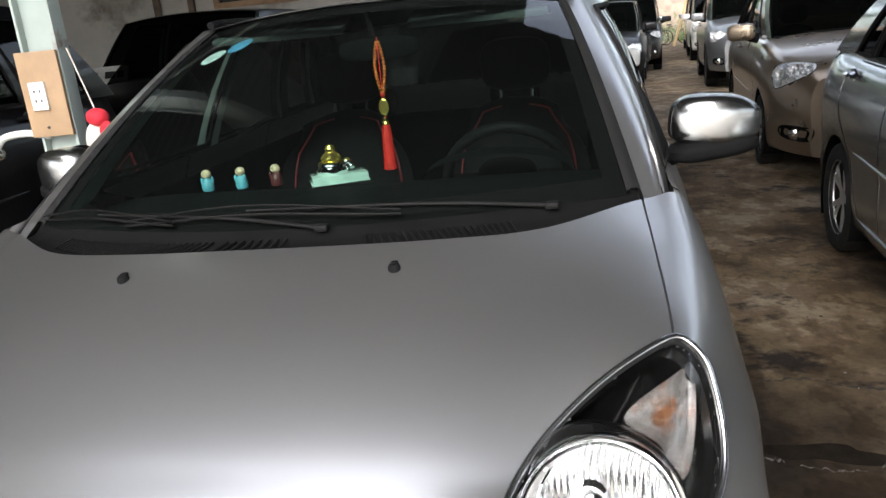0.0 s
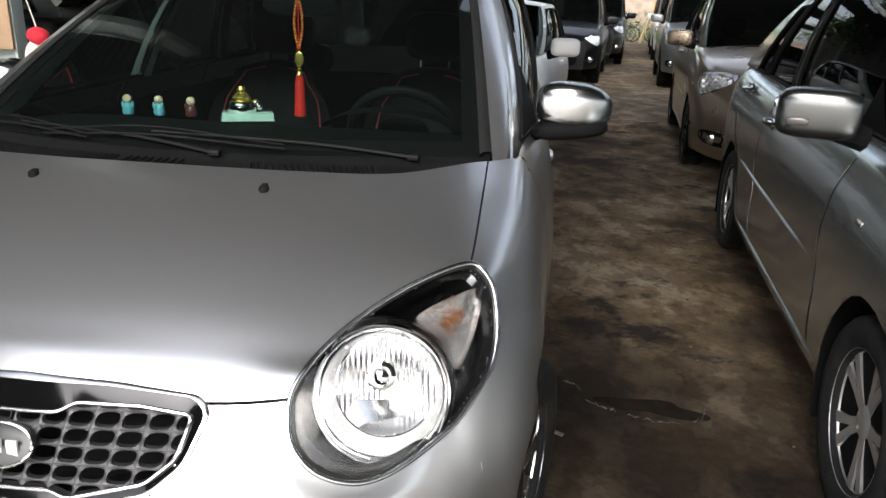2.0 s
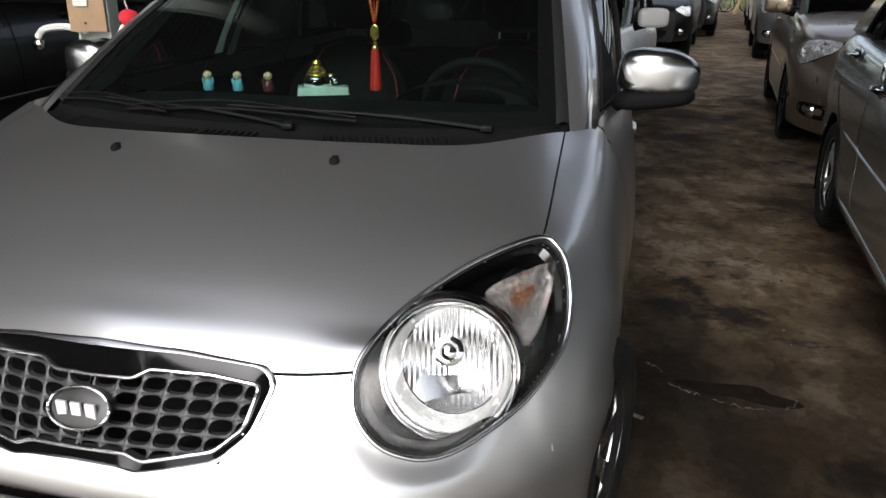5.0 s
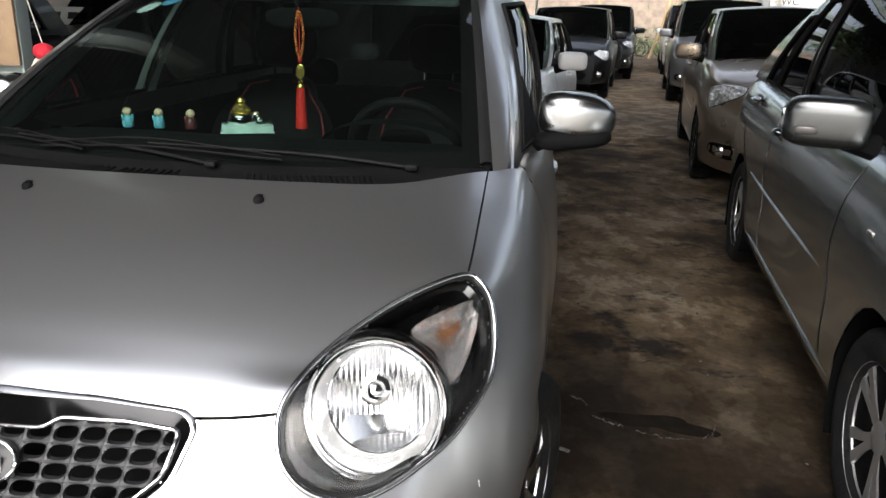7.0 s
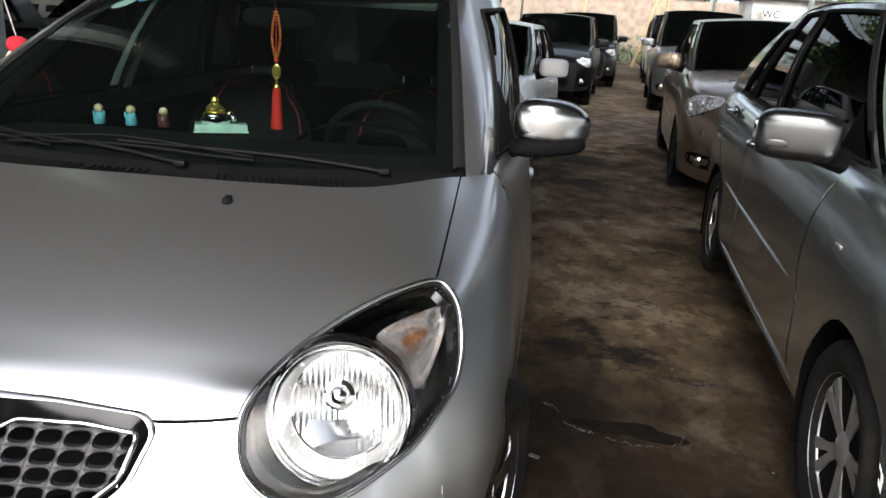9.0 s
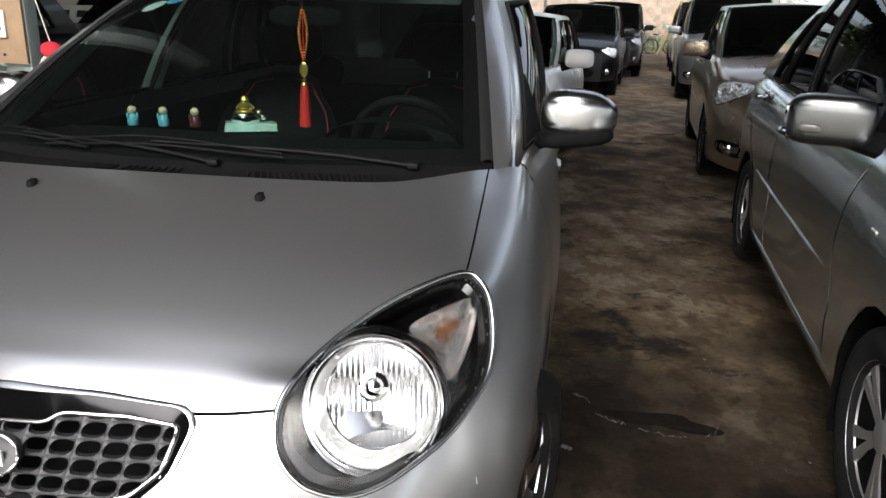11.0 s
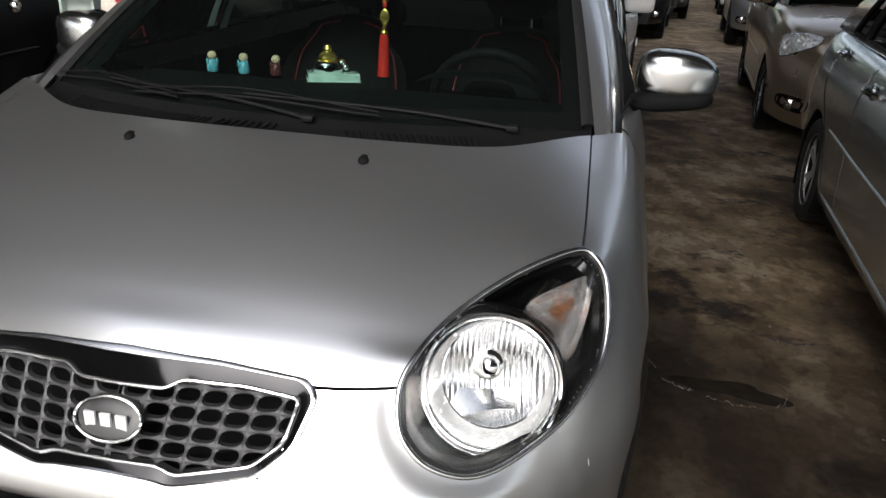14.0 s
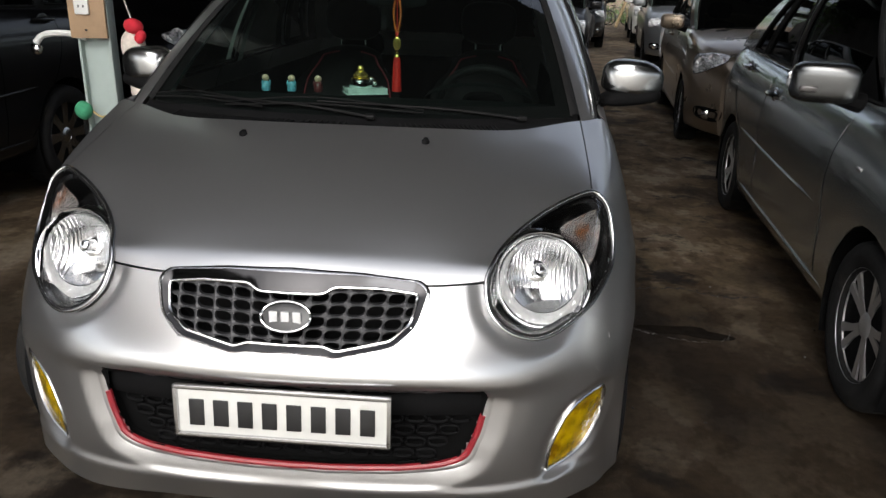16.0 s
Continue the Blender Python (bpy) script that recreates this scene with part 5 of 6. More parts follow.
build_car("sedan_car", "cool silver sedan with tinted windows and chrome door handles", M_SILVER2, pose(2.453, 0.06, 0, 0, 0, -6.6), **dict(sedan, W=1.74, top_y=1.74, H=1.50), r=0.295, near=True, mirror_mat=M_CAP, spokes=5, rim=M_MACHINED, glass=M_SEDANGLASS)
build_car("sedan_car", "champagne beige sedan with large clear headlamps, parked nose out", M_BEIGE, pose(2.965, 5.15, 0, 0, 0, ROW), **dict(sedan, nose=0.89, cowl_z=1.045, H=1.53, trunk_z=1.10), r=0.305, lamp=[(0.19, 0.095), (0.05, 0.088), (-0.10, 0.062), (-0.195, 0.02), (-0.19, -0.055), (-0.05, -0.085), (0.10, -0.092), (0.19, -0.055)])
hatch = dict(L=3.6, W=1.62, H=1.52, wb=2.38, fo=0.75, nose=0.82, cowl_z=1.02, cowl_y=0.95, top_y=1.65, roof_y=3.05, base_y=3.42, trunk_z=1.05)
suv = dict(L=4.6, W=1.82, H=1.76, wb=2.70, fo=0.90, nose=0.98, cowl_z=1.16, cowl_y=1.20, top_y=1.85, roof_y=3.95, base_y=4.45, trunk_z=1.15, suv=True, r=0.36)
small = dict(hatch, H=1.38, cowl_z=0.96, nose=0.78, trunk_z=0.98)
crossover = dict(suv, H=1.66, L=4.4, cowl_z=1.08, nose=0.90, trunk_z=1.10, r=0.335, W=1.78, base_y=4.25, roof_y=3.8)
tall = dict(suv, H=1.86)
build_car("van_car", "grey people carrier with dark windscreen in the row", M_GREY, pose(4.02, 12.75, 0, 0, 0, ROW), **tall)
build_car("van_car", "tall white people carrier in the row", M_WHITE, pose(5.15, 20.9, 0, 0, 0, ROW), **dict(tall, H=2.0))
build_car("van_car", "tall silver people carrier in the row", M_SILVER2, pose(5.95, 26.4, 0, 0, 0, ROW), **dict(tall, H=2.0))
build_car("hatchback_car", "small white hatchback parked behind the silver one", M_WHITE, pose(0.02, 4.45, 0, 0, 0, ROW), **small)
build_car("crossover_car", "glossy black crossover with clear headlamps in the row", M_BLACKP, pose(1.18, 12.95, 0, 0, 0, ROW), **crossover)
build_car("off_roader", "black off-roader in the row", M_BLACKP, pose(2.25, 18.6, 0, 0, 0, ROW), **tall)
build_car("van_car", "silver people carrier at the end of the row", M_SILVER2, pose(2.9, 24.4, 0, 0, 0, ROW), **tall)
build_car("off_roader", "black off-roader with amber turn signals behind the steel post", M_BLACKP, pose(-2.95, 4.6, 0, 0, 0, 0), **suv, amber=True)
build_car("off_roader", "black off-roader with eight-spoke alloy wheels beside the hatchback", M_BLACKP, pose(-3.33, -0.20, 0, 0, 0, 0), **dict(suv, r=0.335), spokes=8, twin=False, rim=M_SATIN)

# ---------------------------------------------------------------- the shed


def concrete(name):
    """Old stained concrete: damp brown patches, worn pale streaks, grit."""
    m, nt, b = principled(name)
    N, lk = nt.nodes, nt.links.new
    tc = N.new("ShaderNodeTexCoord")

    def layer(scale, lo, hi, detail=9, rough=0.62, stretch=(1, 1, 1)):
        mp, n, r = N.new("ShaderNodeMapping"), N.new("ShaderNodeTexNoise"), N.new("ShaderNodeMapRange")
        mp.inputs["Scale"].default_value = stretch
        n.inputs["Scale"].default_value, n.inputs["Detail"].default_value, n.inputs["Roughness"].default_value = scale, detail, rough
        r.inputs["From Min"].default_value, r.inputs["From Max"].default_value = lo, hi
        lk(tc.outputs["Object"], mp.inputs["Vector"])
        lk(mp.outputs[0], n.inputs["Vector"])
        lk(n.outputs["Fac"], r.inputs["Value"])
        return r.outputs[0], n.outputs["Fac"]

    def mix(fac, a, c):
        x = N.new("ShaderNodeMixRGB")
        lk(fac, x.inputs[0])
        lk(a, x.inputs[1]) if not isinstance(a, tuple) else setattr(x.inputs[1], "default_value", (*a, 1))
        x.inputs[2].default_value = (*c, 1)
        return x.outputs[0]

    _, wide = layer(1.1, 0, 1, 3, 0.5, (1.0, 0.95, 1))
    _, mid = layer(2.2, 0, 1, 11, 0.60, (1.0, 0.75, 1))
    dark, _ = layer(1.3, 0.55, 0.61, 10, 0.70, (0.9, 1.1, 1))
    fine, grain = layer(24, 0.33, 0.62, 12, 0.75)
    speck, _ = layer(4.2, 0.475, 0.525, 11, 0.64, (1.0, 0.7, 1))
    both_n = N.new("ShaderNodeMath")
    both_n.operation = "ADD"
    half_n = N.new("ShaderNodeMath")
    half_n.operation = "MULTIPLY"
    half_n.inputs[1].default_value = 0.5
    lk(wide, both_n.inputs[0])
    lk(mid, both_n.inputs[1])
    lk(both_n.outputs[0], half_n.inputs[0])
    ramp = N.new("ShaderNodeValToRGB")
    e = ramp.color_ramp.elements
    e[0].position, e[0].color = 0.37, (0.0264, 0.0203, 0.0139, 1)
    e[1].position, e[1].color = 0.63, (0.2040, 0.1661, 0.1193, 1)
    for at_p, c in ((0.43, (0.0544, 0.0397, 0.0252)), (0.475, (0.0976, 0.0713, 0.0428)), (0.52, (0.1264, 0.0956, 0.0588)), (0.545, (0.1696, 0.1345, 0.0924))):
        q = e.new(at_p)
        q.color = (*c, 1)
    lk(half_n.outputs[0], ramp.inputs["Fac"])
    col = mix(dark, ramp.outputs["Color"], (0.016, 0.0125, 0.0095))
    # an older paler slab beyond the joint, and a darker stretch with a ragged edge at the mouth of the aisle
    sep = N.new("ShaderNodeSeparateXYZ")
    lk(tc.outputs["Object"], sep.inputs[0])

    def shifted(src, k, base):
        q = N.new("ShaderNodeMath")
        q.operation = "MULTIPLY_ADD"
        q.inputs[1].default_value = k
        lk(src, q.inputs[0])
        lk(base, q.inputs[2])
        return q.outputs[0]

    def ramped(src, lo, hi, top):
        q = N.new("ShaderNodeMapRange")
        q.inputs["From Min"].default_value, q.inputs["From Max"].default_value, q.inputs["To Max"].default_value = lo, hi, top
        lk(src, q.inputs["Value"])
        return q.outputs[0]

    col = mix(ramped(shifted(sep.outputs["X"], -0.18, sep.outputs["Y"]), 8.24, 8.28, 0.42), col, (0.21, 0.17, 0.125))
    darker = ramped(shifted(mid, 1.4, shifted(wide, 2.0, sep.outputs["Y"])), 4.3, 3.2, 0.74)
    col = mix(darker, col, (0.013, 0.0098, 0.0075))
    mul = N.new("ShaderNodeMixRGB")
    mul.blend_type = "MULTIPLY"
    mul.inputs[0].default_value = 0.42
    lk(col, mul.inputs[1])
    lk(fine, mul.inputs[2])
    rust = N.new("ShaderNodeMixRGB")  # reddish brown blotches a hand wide
    rust.blend_type = "MULTIPLY"
    rust.inputs[0].default_value = 0.55
    blotch = N.new("ShaderNodeMixRGB")
    blotch.inputs[1].default_value, blotch.inputs[2].default_value = (0.50, 0.40, 0.33, 1), (1.25, 1.25, 1.25, 1)
    lk(speck, blotch.inputs[0])
    lk(mul.outputs[0], rust.inputs[1])
    lk(blotch.outputs[0], rust.inputs[2])
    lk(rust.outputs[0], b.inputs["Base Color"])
    rr = N.new("ShaderNodeMapRange")
    rr.inputs["To Min"].default_value, rr.inputs["To Max"].default_value = 0.9, 0.8
    b.inputs["IOR"].default_value = 1.22
    lk(dark, rr.inputs["Value"])
    lk(rr.outputs[0], b.inputs["Roughness"])
    bp = N.new("ShaderNodeBump")
    bp.inputs["Strength"].default_value, bp.inputs["Distance"].default_value = 0.5, 0.01
    lk(grain, bp.inputs["Height"])
    lk(bp.outputs[0], b.inputs["Normal"])
    return m


M_FLOOR = concrete("stained_concrete")
M_SOIL = mat("dusty_ground", (0.40, 0.37, 0.32), 0.9, 0, 0.25, 0.6, 0.5, 12, dirt=(0.24, 0.21, 0.17), dirt_scale=0.3)
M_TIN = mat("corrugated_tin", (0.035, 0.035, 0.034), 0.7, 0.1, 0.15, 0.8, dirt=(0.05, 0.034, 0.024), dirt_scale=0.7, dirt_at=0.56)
M_POST = mat("pale_green_steel", (0.36, 0.42, 0.39), 0.55, 0, 0.12, 5, 0.1, 40, dirt=(0.15, 0.10, 0.06), dirt_scale=6, dirt_at=0.6)
M_WOOD = mat("raw_board", (0.36, 0.24, 0.14), 0.7, 0, 0.2, 7, 0.25, 60)
M_WHITEPL = mat("white_plastic", (0.75, 0.75, 0.72), 0.4, 0, 0.05, 10)
M_LEAF = mat("foliage", (0.09, 0.15, 0.04), 0.6, 0, 0.45, 1.5)
M_BARK = mat("bark", (0.13, 0.10, 0.07), 0.9, 0, 0.3, 8, 0.6, 30)
M_BRICK = mat("old_brick", (0.27, 0.21, 0.16), 0.85, 0, 0.3, 3, 0.4, 40)
M_RENDER = mat("stained_render", (0.48, 0.47, 0.44), 0.85, 0, 0.15, 1.2, 0.2, 40, dirt=(0.20, 0.18, 0.15), dirt_scale=0.9, dirt_at=0.53)

# render with a darkened colour, to dim what the sedan's windows reflect
M_DIMWALL = mat("dimmed_render", (0.15, 0.135, 0.115), 0.9, 0, 0.25, 1.2, 0.2, 40, dirt=(0.07, 0.06, 0.05), dirt_scale=0.8, dirt_at=0.5)

part("ground", sheet(lambda u, v: (u, v, -0.03), (-400, -60, -12, 20, 60, 400), (-400, -60, -10, 40, 100, 400)), M_SOIL, None, "dusty bare ground around the shed", smooth=False, category="ground", kind="structure")
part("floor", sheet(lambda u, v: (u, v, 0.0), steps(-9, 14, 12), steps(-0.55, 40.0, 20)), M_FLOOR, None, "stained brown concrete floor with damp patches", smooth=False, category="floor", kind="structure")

ROOF_Z = 3.7


def tin(x0, x1, y0, y1, z, pitch=0.18):
    n = int((x1 - x0) / pitch) * 4
    return sheet(lambda u, v: (u, v, z + 0.02 * math.sin(2 * math.pi * u / pitch)), steps(x0, x1, n + 1), (y0, y1))


# roof bays overhead out of view; the gaps are set to light the aisle
bays = [(-0.05, 4.0), (5.8, 9.0), (13.0, 15.8), (19.0, 22.2), (26.0, 29.5)]
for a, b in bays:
    part("ceiling", tin(-9, 14, a, b, ROOF_Z), M_TIN, None, "corrugated tin roof of the shed, laid out to shape the light", category="ceiling", kind="structure")
# unseen roof pieces added to block sky light and darken reflections in glass
part("ceiling", tin(1.25, 14, -8.0, -0.05, ROOF_Z), M_TIN, None, "corrugated tin roof of the shed, laid out to shape the light", category="ceiling", kind="structure")
part("ceiling", tin(-9, -2.4, -8.0, -0.05, ROOF_Z), M_TIN, None, "corrugated tin roof of the shed, laid out to shape the light", category="ceiling", kind="structure")
part("ceiling", tin(-9, 0.9, 4.0, 5.8, ROOF_Z), M_TIN, None, "corrugated tin roof of the shed, laid out to shape the light", category="ceiling", kind="structure")
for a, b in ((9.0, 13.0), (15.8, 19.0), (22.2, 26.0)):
    part("ceiling", tin(-9, -0.2, a, b, ROOF_Z), M_TIN, None, "corrugated tin roof of the shed, laid out to shape the light", category="ceiling", kind="structure")
for y in (0.05, 5.6, 11.5, 17.4, 24.0, 29.8):
    part("roof_beam", box(2.5, y, ROOF_Z - 0.12, 23, 0.10, 0.16, 0.01), M_POST, None, "pale steel roof beam", category="beam", kind="structure")
part("wall_west", box(-9.0, 4.0, 1.85, 0.15, 12.5, 3.7, 0.01), M_RENDER, None, "stained rendered side wall", category="wall", kind="structure")
part("wall_cross", box(-5.35, 10.3, 1.85, 7.3, 0.15, 3.7, 0.01), M_RENDER, None, "pale stained rendered wall behind the off-roader", category="wall", kind="structure")
part("wall_inner", box(-1.75, 24.0, 1.85, 0.15, 27.2, 3.7, 0.01), M_DIMWALL, None, "stained rendered wall along the row", category="wall", kind="structure")
part("wall_east", box(14.0, 18.3, 0.6, 0.15, 38.0, 1.2, 0.01), M_RENDER, None, "low rendered side wall", category="wall", kind="structure")
part("wall_north", box(2.5, 40, 1.6, 26, 0.25, 3.2, 0.02), M_BRICK, None, "old brick wall at the far end", category="wall", kind="structure")

# marks on the floor
M_CRACK = mat("crack_dirt", (0.008, 0.006, 0.005), 0.9, 0, 0.3, 20)
M_WET = mat("wet_oil", (0.013, 0.0105, 0.0085), 0.8, 0, 0.4, 12, 0.4, 50, ior=1.06)
M_FOAM = mat("pale_scum", (0.10, 0.10, 0.098), 0.7, 0, 0.5, 60)
FLOOR = bpy.data.objects["floor"]


def ribbon(pts, w, z=0.003, seed=0, jitter=0.012):
    rnd = random.Random(seed)
    P = spline(pts, 14 * (len(pts) - 1) + 1)
    V = []
    for q in P:
        d, ww = rnd.uniform(-jitter, jitter), w * rnd.choice((0.05, 0.3, 0.6, 1.0, 1.4))
        V += [(q[0], q[1] + d - ww / 2, z), (q[0], q[1] + d + ww / 2, z)]
    return V, [(2 * i, 2 * i + 2, 2 * i + 3, 2 * i + 1) for i in range(len(P) - 1)]


part("floor_crack", ribbon([(0.90, 1.94), (1.15, 1.98), (1.38, 2.01), (1.56, 1.93), (1.74, 1.955)], 0.014, 0.003, 1), M_CRACK, FLOOR, smooth=False)
part("floor_crack", ribbon([(-1.0, 8.1), (0.6, 8.3), (1.8, 8.5), (2.63, 8.77), (5.0, 9.2)], 0.05, 0.003, 2), M_CRACK, FLOOR, smooth=False)
rnd = random.Random(5)


def blot(cx, cy, rx, ry, z, seed, k=0.25):
    r = random.Random(seed)
    n = 40
    ph = [r.uniform(0, 6.28) for _ in range(4)]
    rr = [1 + k * sum(math.sin((i + 2) * 2 * math.pi * q / n + ph[i]) / (i + 1.5) for i in range(4)) for q in range(n)]
    V = [(cx + rx * rr[q] * math.cos(2 * math.pi * q / n), cy + ry * rr[q] * math.sin(2 * math.pi * q / n), z) for q in range(n)]
    return V, [tuple(range(n))]


part("puddle", blot(1.29, 1.52, 0.17, 0.055, 0.003, 12, 0.4), M_WET, FLOOR, smooth=False)
for q, (path_q, ww) in enumerate((([(0.985, 1.66), (1.02, 1.64), (1.05, 1.60)], 0.012), ([(1.06, 1.53), (1.10, 1.50), (1.16, 1.475)], 0.010), ([(1.20, 1.45), (1.30, 1.425), (1.38, 1.425)], 0.004), ([(1.42, 1.44), (1.46, 1.48), (1.48, 1.53)], 0.005))):
    part("puddle_rim", ribbon(path_q, ww, 0.005, 9 + q, 0.010), M_FOAM, FLOOR, smooth=False)
part("paper_scrap", moved(box(0, 0, 0, 0.035, 0.018, 0.003, 0.001), pose(0.955, 1.295, 0.003, 0, 0, -30)), M_FOAM, None, "small scrap of pale paper on the floor", category="litter")
for i in range(46):
    x, y = rnd.uniform(0.95, 2.2), rnd.uniform(0.6, 6.5)
    if i < 40:
        part("grit", moved(pillow_geo(rnd.uniform(0.006, 0.018), rnd.uniform(0.005, 0.012), 0.006, 2.2, 6, 4), pose(x, y, 0.003, 0, 0, rnd.uniform(0, 180))), M_FOAM if rnd.random() < 0.25 else M_CRACK, FLOOR)

# ---------------------------------------------------------------- things on the dashboard
M_ROBE = mat("turquoise_glaze", (0.12, 0.42, 0.50), 0.35, 0, 0.15, 60)
M_MAROON = mat("maroon_glaze", (0.08, 0.02, 0.02), 0.35, 0, 0.15, 60)
M_SKIN = mat("cream_glaze", (0.62, 0.52, 0.33), 0.4, 0, 0.1, 60)
M_GOLD = mat("polished_gold", (0.75, 0.60, 0.15), 0.2, 0.9, 0.15, 60)
M_SLAB = mat("green_glass_slab", (0.50, 0.72, 0.62), 0.06, 0, 0.15, 30, coat=1.0)
M_BEAD = mat("amber_bead", (0.42, 0.12, 0.02), 0.2, 0, 0.3, 60, coat=0.6)
M_TASSEL = mat("red_silk", (0.60, 0.02, 0.01), 0.55, 0, 0.2, 120, 0.4, 220)


def figurine(x, y, z, robe, turn, label):
    """Little round-headed ornament, one plain mesh."""
    body = lathe([(0.013, 0.0), (0.016, 0.006), (0.015, 0.018), (0.012, 0.028), (0.007, 0.034), (0.003, 0.036)], 18)
    head = moved(pillow_geo(0.025, 0.025, 0.024, 2.0, 16, 10), Matrix.Translation((0, 0, 0.044)))
    arms = join(*[moved(pillow_geo(0.008, 0.008, 0.02, 2.0, 8, 6), Matrix.Translation((s * 0.013, -0.006, 0.028))) for s in (1, -1)])
    ob = part("figurine", join(body, arms, head), robe, None, label, category="figurine", group="dashboard ornaments")
    ob.data.materials.append(M_SKIN)
    n0 = len(body[1]) + len(arms[1])
    for i, f in enumerate(ob.data.polygons):
        f.material_index = 1 if i >= n0 else 0
    ob.matrix_world = pose(x, y, z, 0, 0, turn)


figurine(-0.377, 1.195, 0.993, M_ROBE, 30, "tiny turquoise ornament with round cream head on the dashboard")
figurine(-0.287, 1.205, 0.993, M_ROBE, 0, "tiny turquoise ornament with raised arms on the dashboard")
figurine(-0.195, 1.215, 0.993, M_MAROON, -10, "tiny maroon ornament with round cream head on the dashboard")
part("glass_stand", moved(join(box(0, 0, 0.011, 0.142, 0.085, 0.020, 0.002), box(0, 0, 0.001, 0.148, 0.09, 0.003, 0.001)), pose(-0.03, 1.225, 0.993, 0, 0, 24)), M_SLAB, None, "clear green glass slab carrying a gilt ornament", category="stand")
orn = join(lathe([(0.036, 0.0), (0.038, 0.008), (0.030, 0.016), (0.033, 0.020), (0.030, 0.026), (0.022, 0.030), (0.024, 0.036), (0.018, 0.044), (0.010, 0.050), (0.012, 0.056), (0.008, 0.064), (0.002, 0.066)], 22),
           moved(pillow_geo(0.02, 0.02, 0.018, 2, 10, 7), Matrix.Translation((0.036, 0.006, 0.022))), moved(pillow_geo(0.016, 0.016, 0.016, 2, 10, 7), Matrix.Translation((0.044, -0.004, 0.012))))
go = part("gilt_ornament", orn, M_GOLD, None, "gold and silver tiered ornament on a glass slab", category="ornament")
go.data.materials.append(M_CHROME)
for f in go.data.polygons:
    f.material_index = 1 if f.center.z < 0.027 else 0
go.matrix_world = pose(-0.045, 1.225, 1.014, 0, 0, 24) @ Matrix.Scale(1.12, 4)
charm = empty("hanging_charm", label="amber bead charm with red silk tassel below the mirror", category="charm")
CX, CY = 0.047, 1.487
for s in (-1, 1):
    beads = [moved(pillow_geo(0.0105, 0.0105, 0.0105, 2, 10, 7), Matrix.Translation((CX + s * (0.003 + 0.010 * math.sin(math.pi * k / 15)), CY, 1.325 - 0.135 * k / 15))) for k in range(16)]
    part("bead_strand", join(*beads), M_BEAD, charm)
part("knot", moved(pillow_geo(0.014, 0.014, 0.018, 2, 12, 8), Matrix.Translation((CX, CY, 1.182))), M_TASSEL, charm)
part("medallion", moved(lathe([(0.014, -0.004), (0.018, -0.002), (0.018, 0.002), (0.014, 0.004), (0.004, 0.006)], 24, "y"), Matrix.Translation((CX, CY, 1.147)) @ Matrix.Diagonal((0.8, 1, 1.35, 1))), M_GOLD, charm)
part("tassel_cap", moved(lathe([(0.004, 0.022), (0.008, 0.018), (0.006, 0.012), (0.010, 0.006), (0.011, 0.0)], 16), Matrix.Translation((CX, CY, 1.098))), M_GOLD, charm)
part("tassel", moved(lathe([(0.011, 0.0), (0.014, -0.02), (0.0165, -0.07), (0.019, -0.128), (0.012, -0.130)], 20), Matrix.Translation((CX, CY, 1.098))), M_TASSEL, charm)
part("cord", tube([(CX, CY, 1.34), (CX, CY, 1.09)], 0.0015, 6), M_TASSEL, charm)
M_STICK1 = mat("pale_sticker", (0.50, 0.62, 0.60), 0.5, 0, 0.15, 60)
M_STICK2 = mat("blue_sticker", (0.10, 0.32, 0.48), 0.5, 0, 0.2, 60)
for a0, t0, mt in ((0.135, 0.735, M_STICK1), (0.197, 0.790, M_STICK2)):
    part("window_sticker", sheet(lambda k, q: h_screen(a0 + 0.030 * q * math.cos(k), t0 + 0.040 * q * math.sin(k) + 0.6 * 0.03 * q * math.cos(k), np_bf, np_tf, 0.17, 0.17) + np.array([0, 0.002, -0.003]), steps(0, 2 * math.pi, 25), (0.02, 0.5, 1.0)), mt, bpy.data.objects["windscreen"], "oval sticker")

# ---------------------------------------------------------------- the post beside the cars
post = empty("steel_post", pose(-1.643, 2.42, 0, 0, 0, 8), label="pale green steel post with a wooden socket board", category="post")
part("post_web", box(0, 0, 1.86, 0.14, 0.012, 3.7, 0.002), M_POST, post)
part("flange", box(0.075, 0, 1.86, 0.012, 0.10, 3.7, 0.002), M_POST, post)
part("flange", box(-0.075, 0, 1.86, 0.012, 0.10, 3.7, 0.002), M_POST, post)
board = part("board", box(-0.012, -0.065, 1.24, 0.18, 0.02, 0.36, 0.003), M_WOOD, post, "raw wooden board")
sock = part("socket_plate", box(-0.03, -0.082, 1.235, 0.07, 0.016, 0.12, 0.005), M_WHITEPL, post, "white socket plate")
for zz in (1.215, 1.255):
    for xx in (-0.042, -0.018):
        part("socket_hole", box(xx, -0.0915, zz, 0.006, 0.004, 0.012, 0.001), M_INK, sock)
part("bolt", moved(lathe([(0.006, 0), (0.006, 0.004), (0.003, 0.006)], 10, "y"), pose(-0.02, -0.08, 1.10, 0, 0, 180)), M_INK, board)
M_PLUSH = mat("white_plush", (0.62, 0.55, 0.48), 0.95, 0, 0.15, 40, 0.6, 120)
M_REDCLOTH = mat("red_cloth", (0.50, 0.015, 0.03), 0.8, 0, 0.2, 30, 0.4, 90)
M_GREENCLOTH = mat("green_cloth", (0.05, 0.28, 0.14), 0.8, 0, 0.2, 30, 0.4, 90)
pl = empty("hanging_bundle", pose(-1.40, 2.31, 0.97), label="white padded bundle with red cloth hanging from the post", category="bundle")
part("padding", moved(pillow_geo(0.12, 0.11, 0.17, 2.1, 20, 14), pose(0, 0, 0.06)), M_PLUSH, pl)
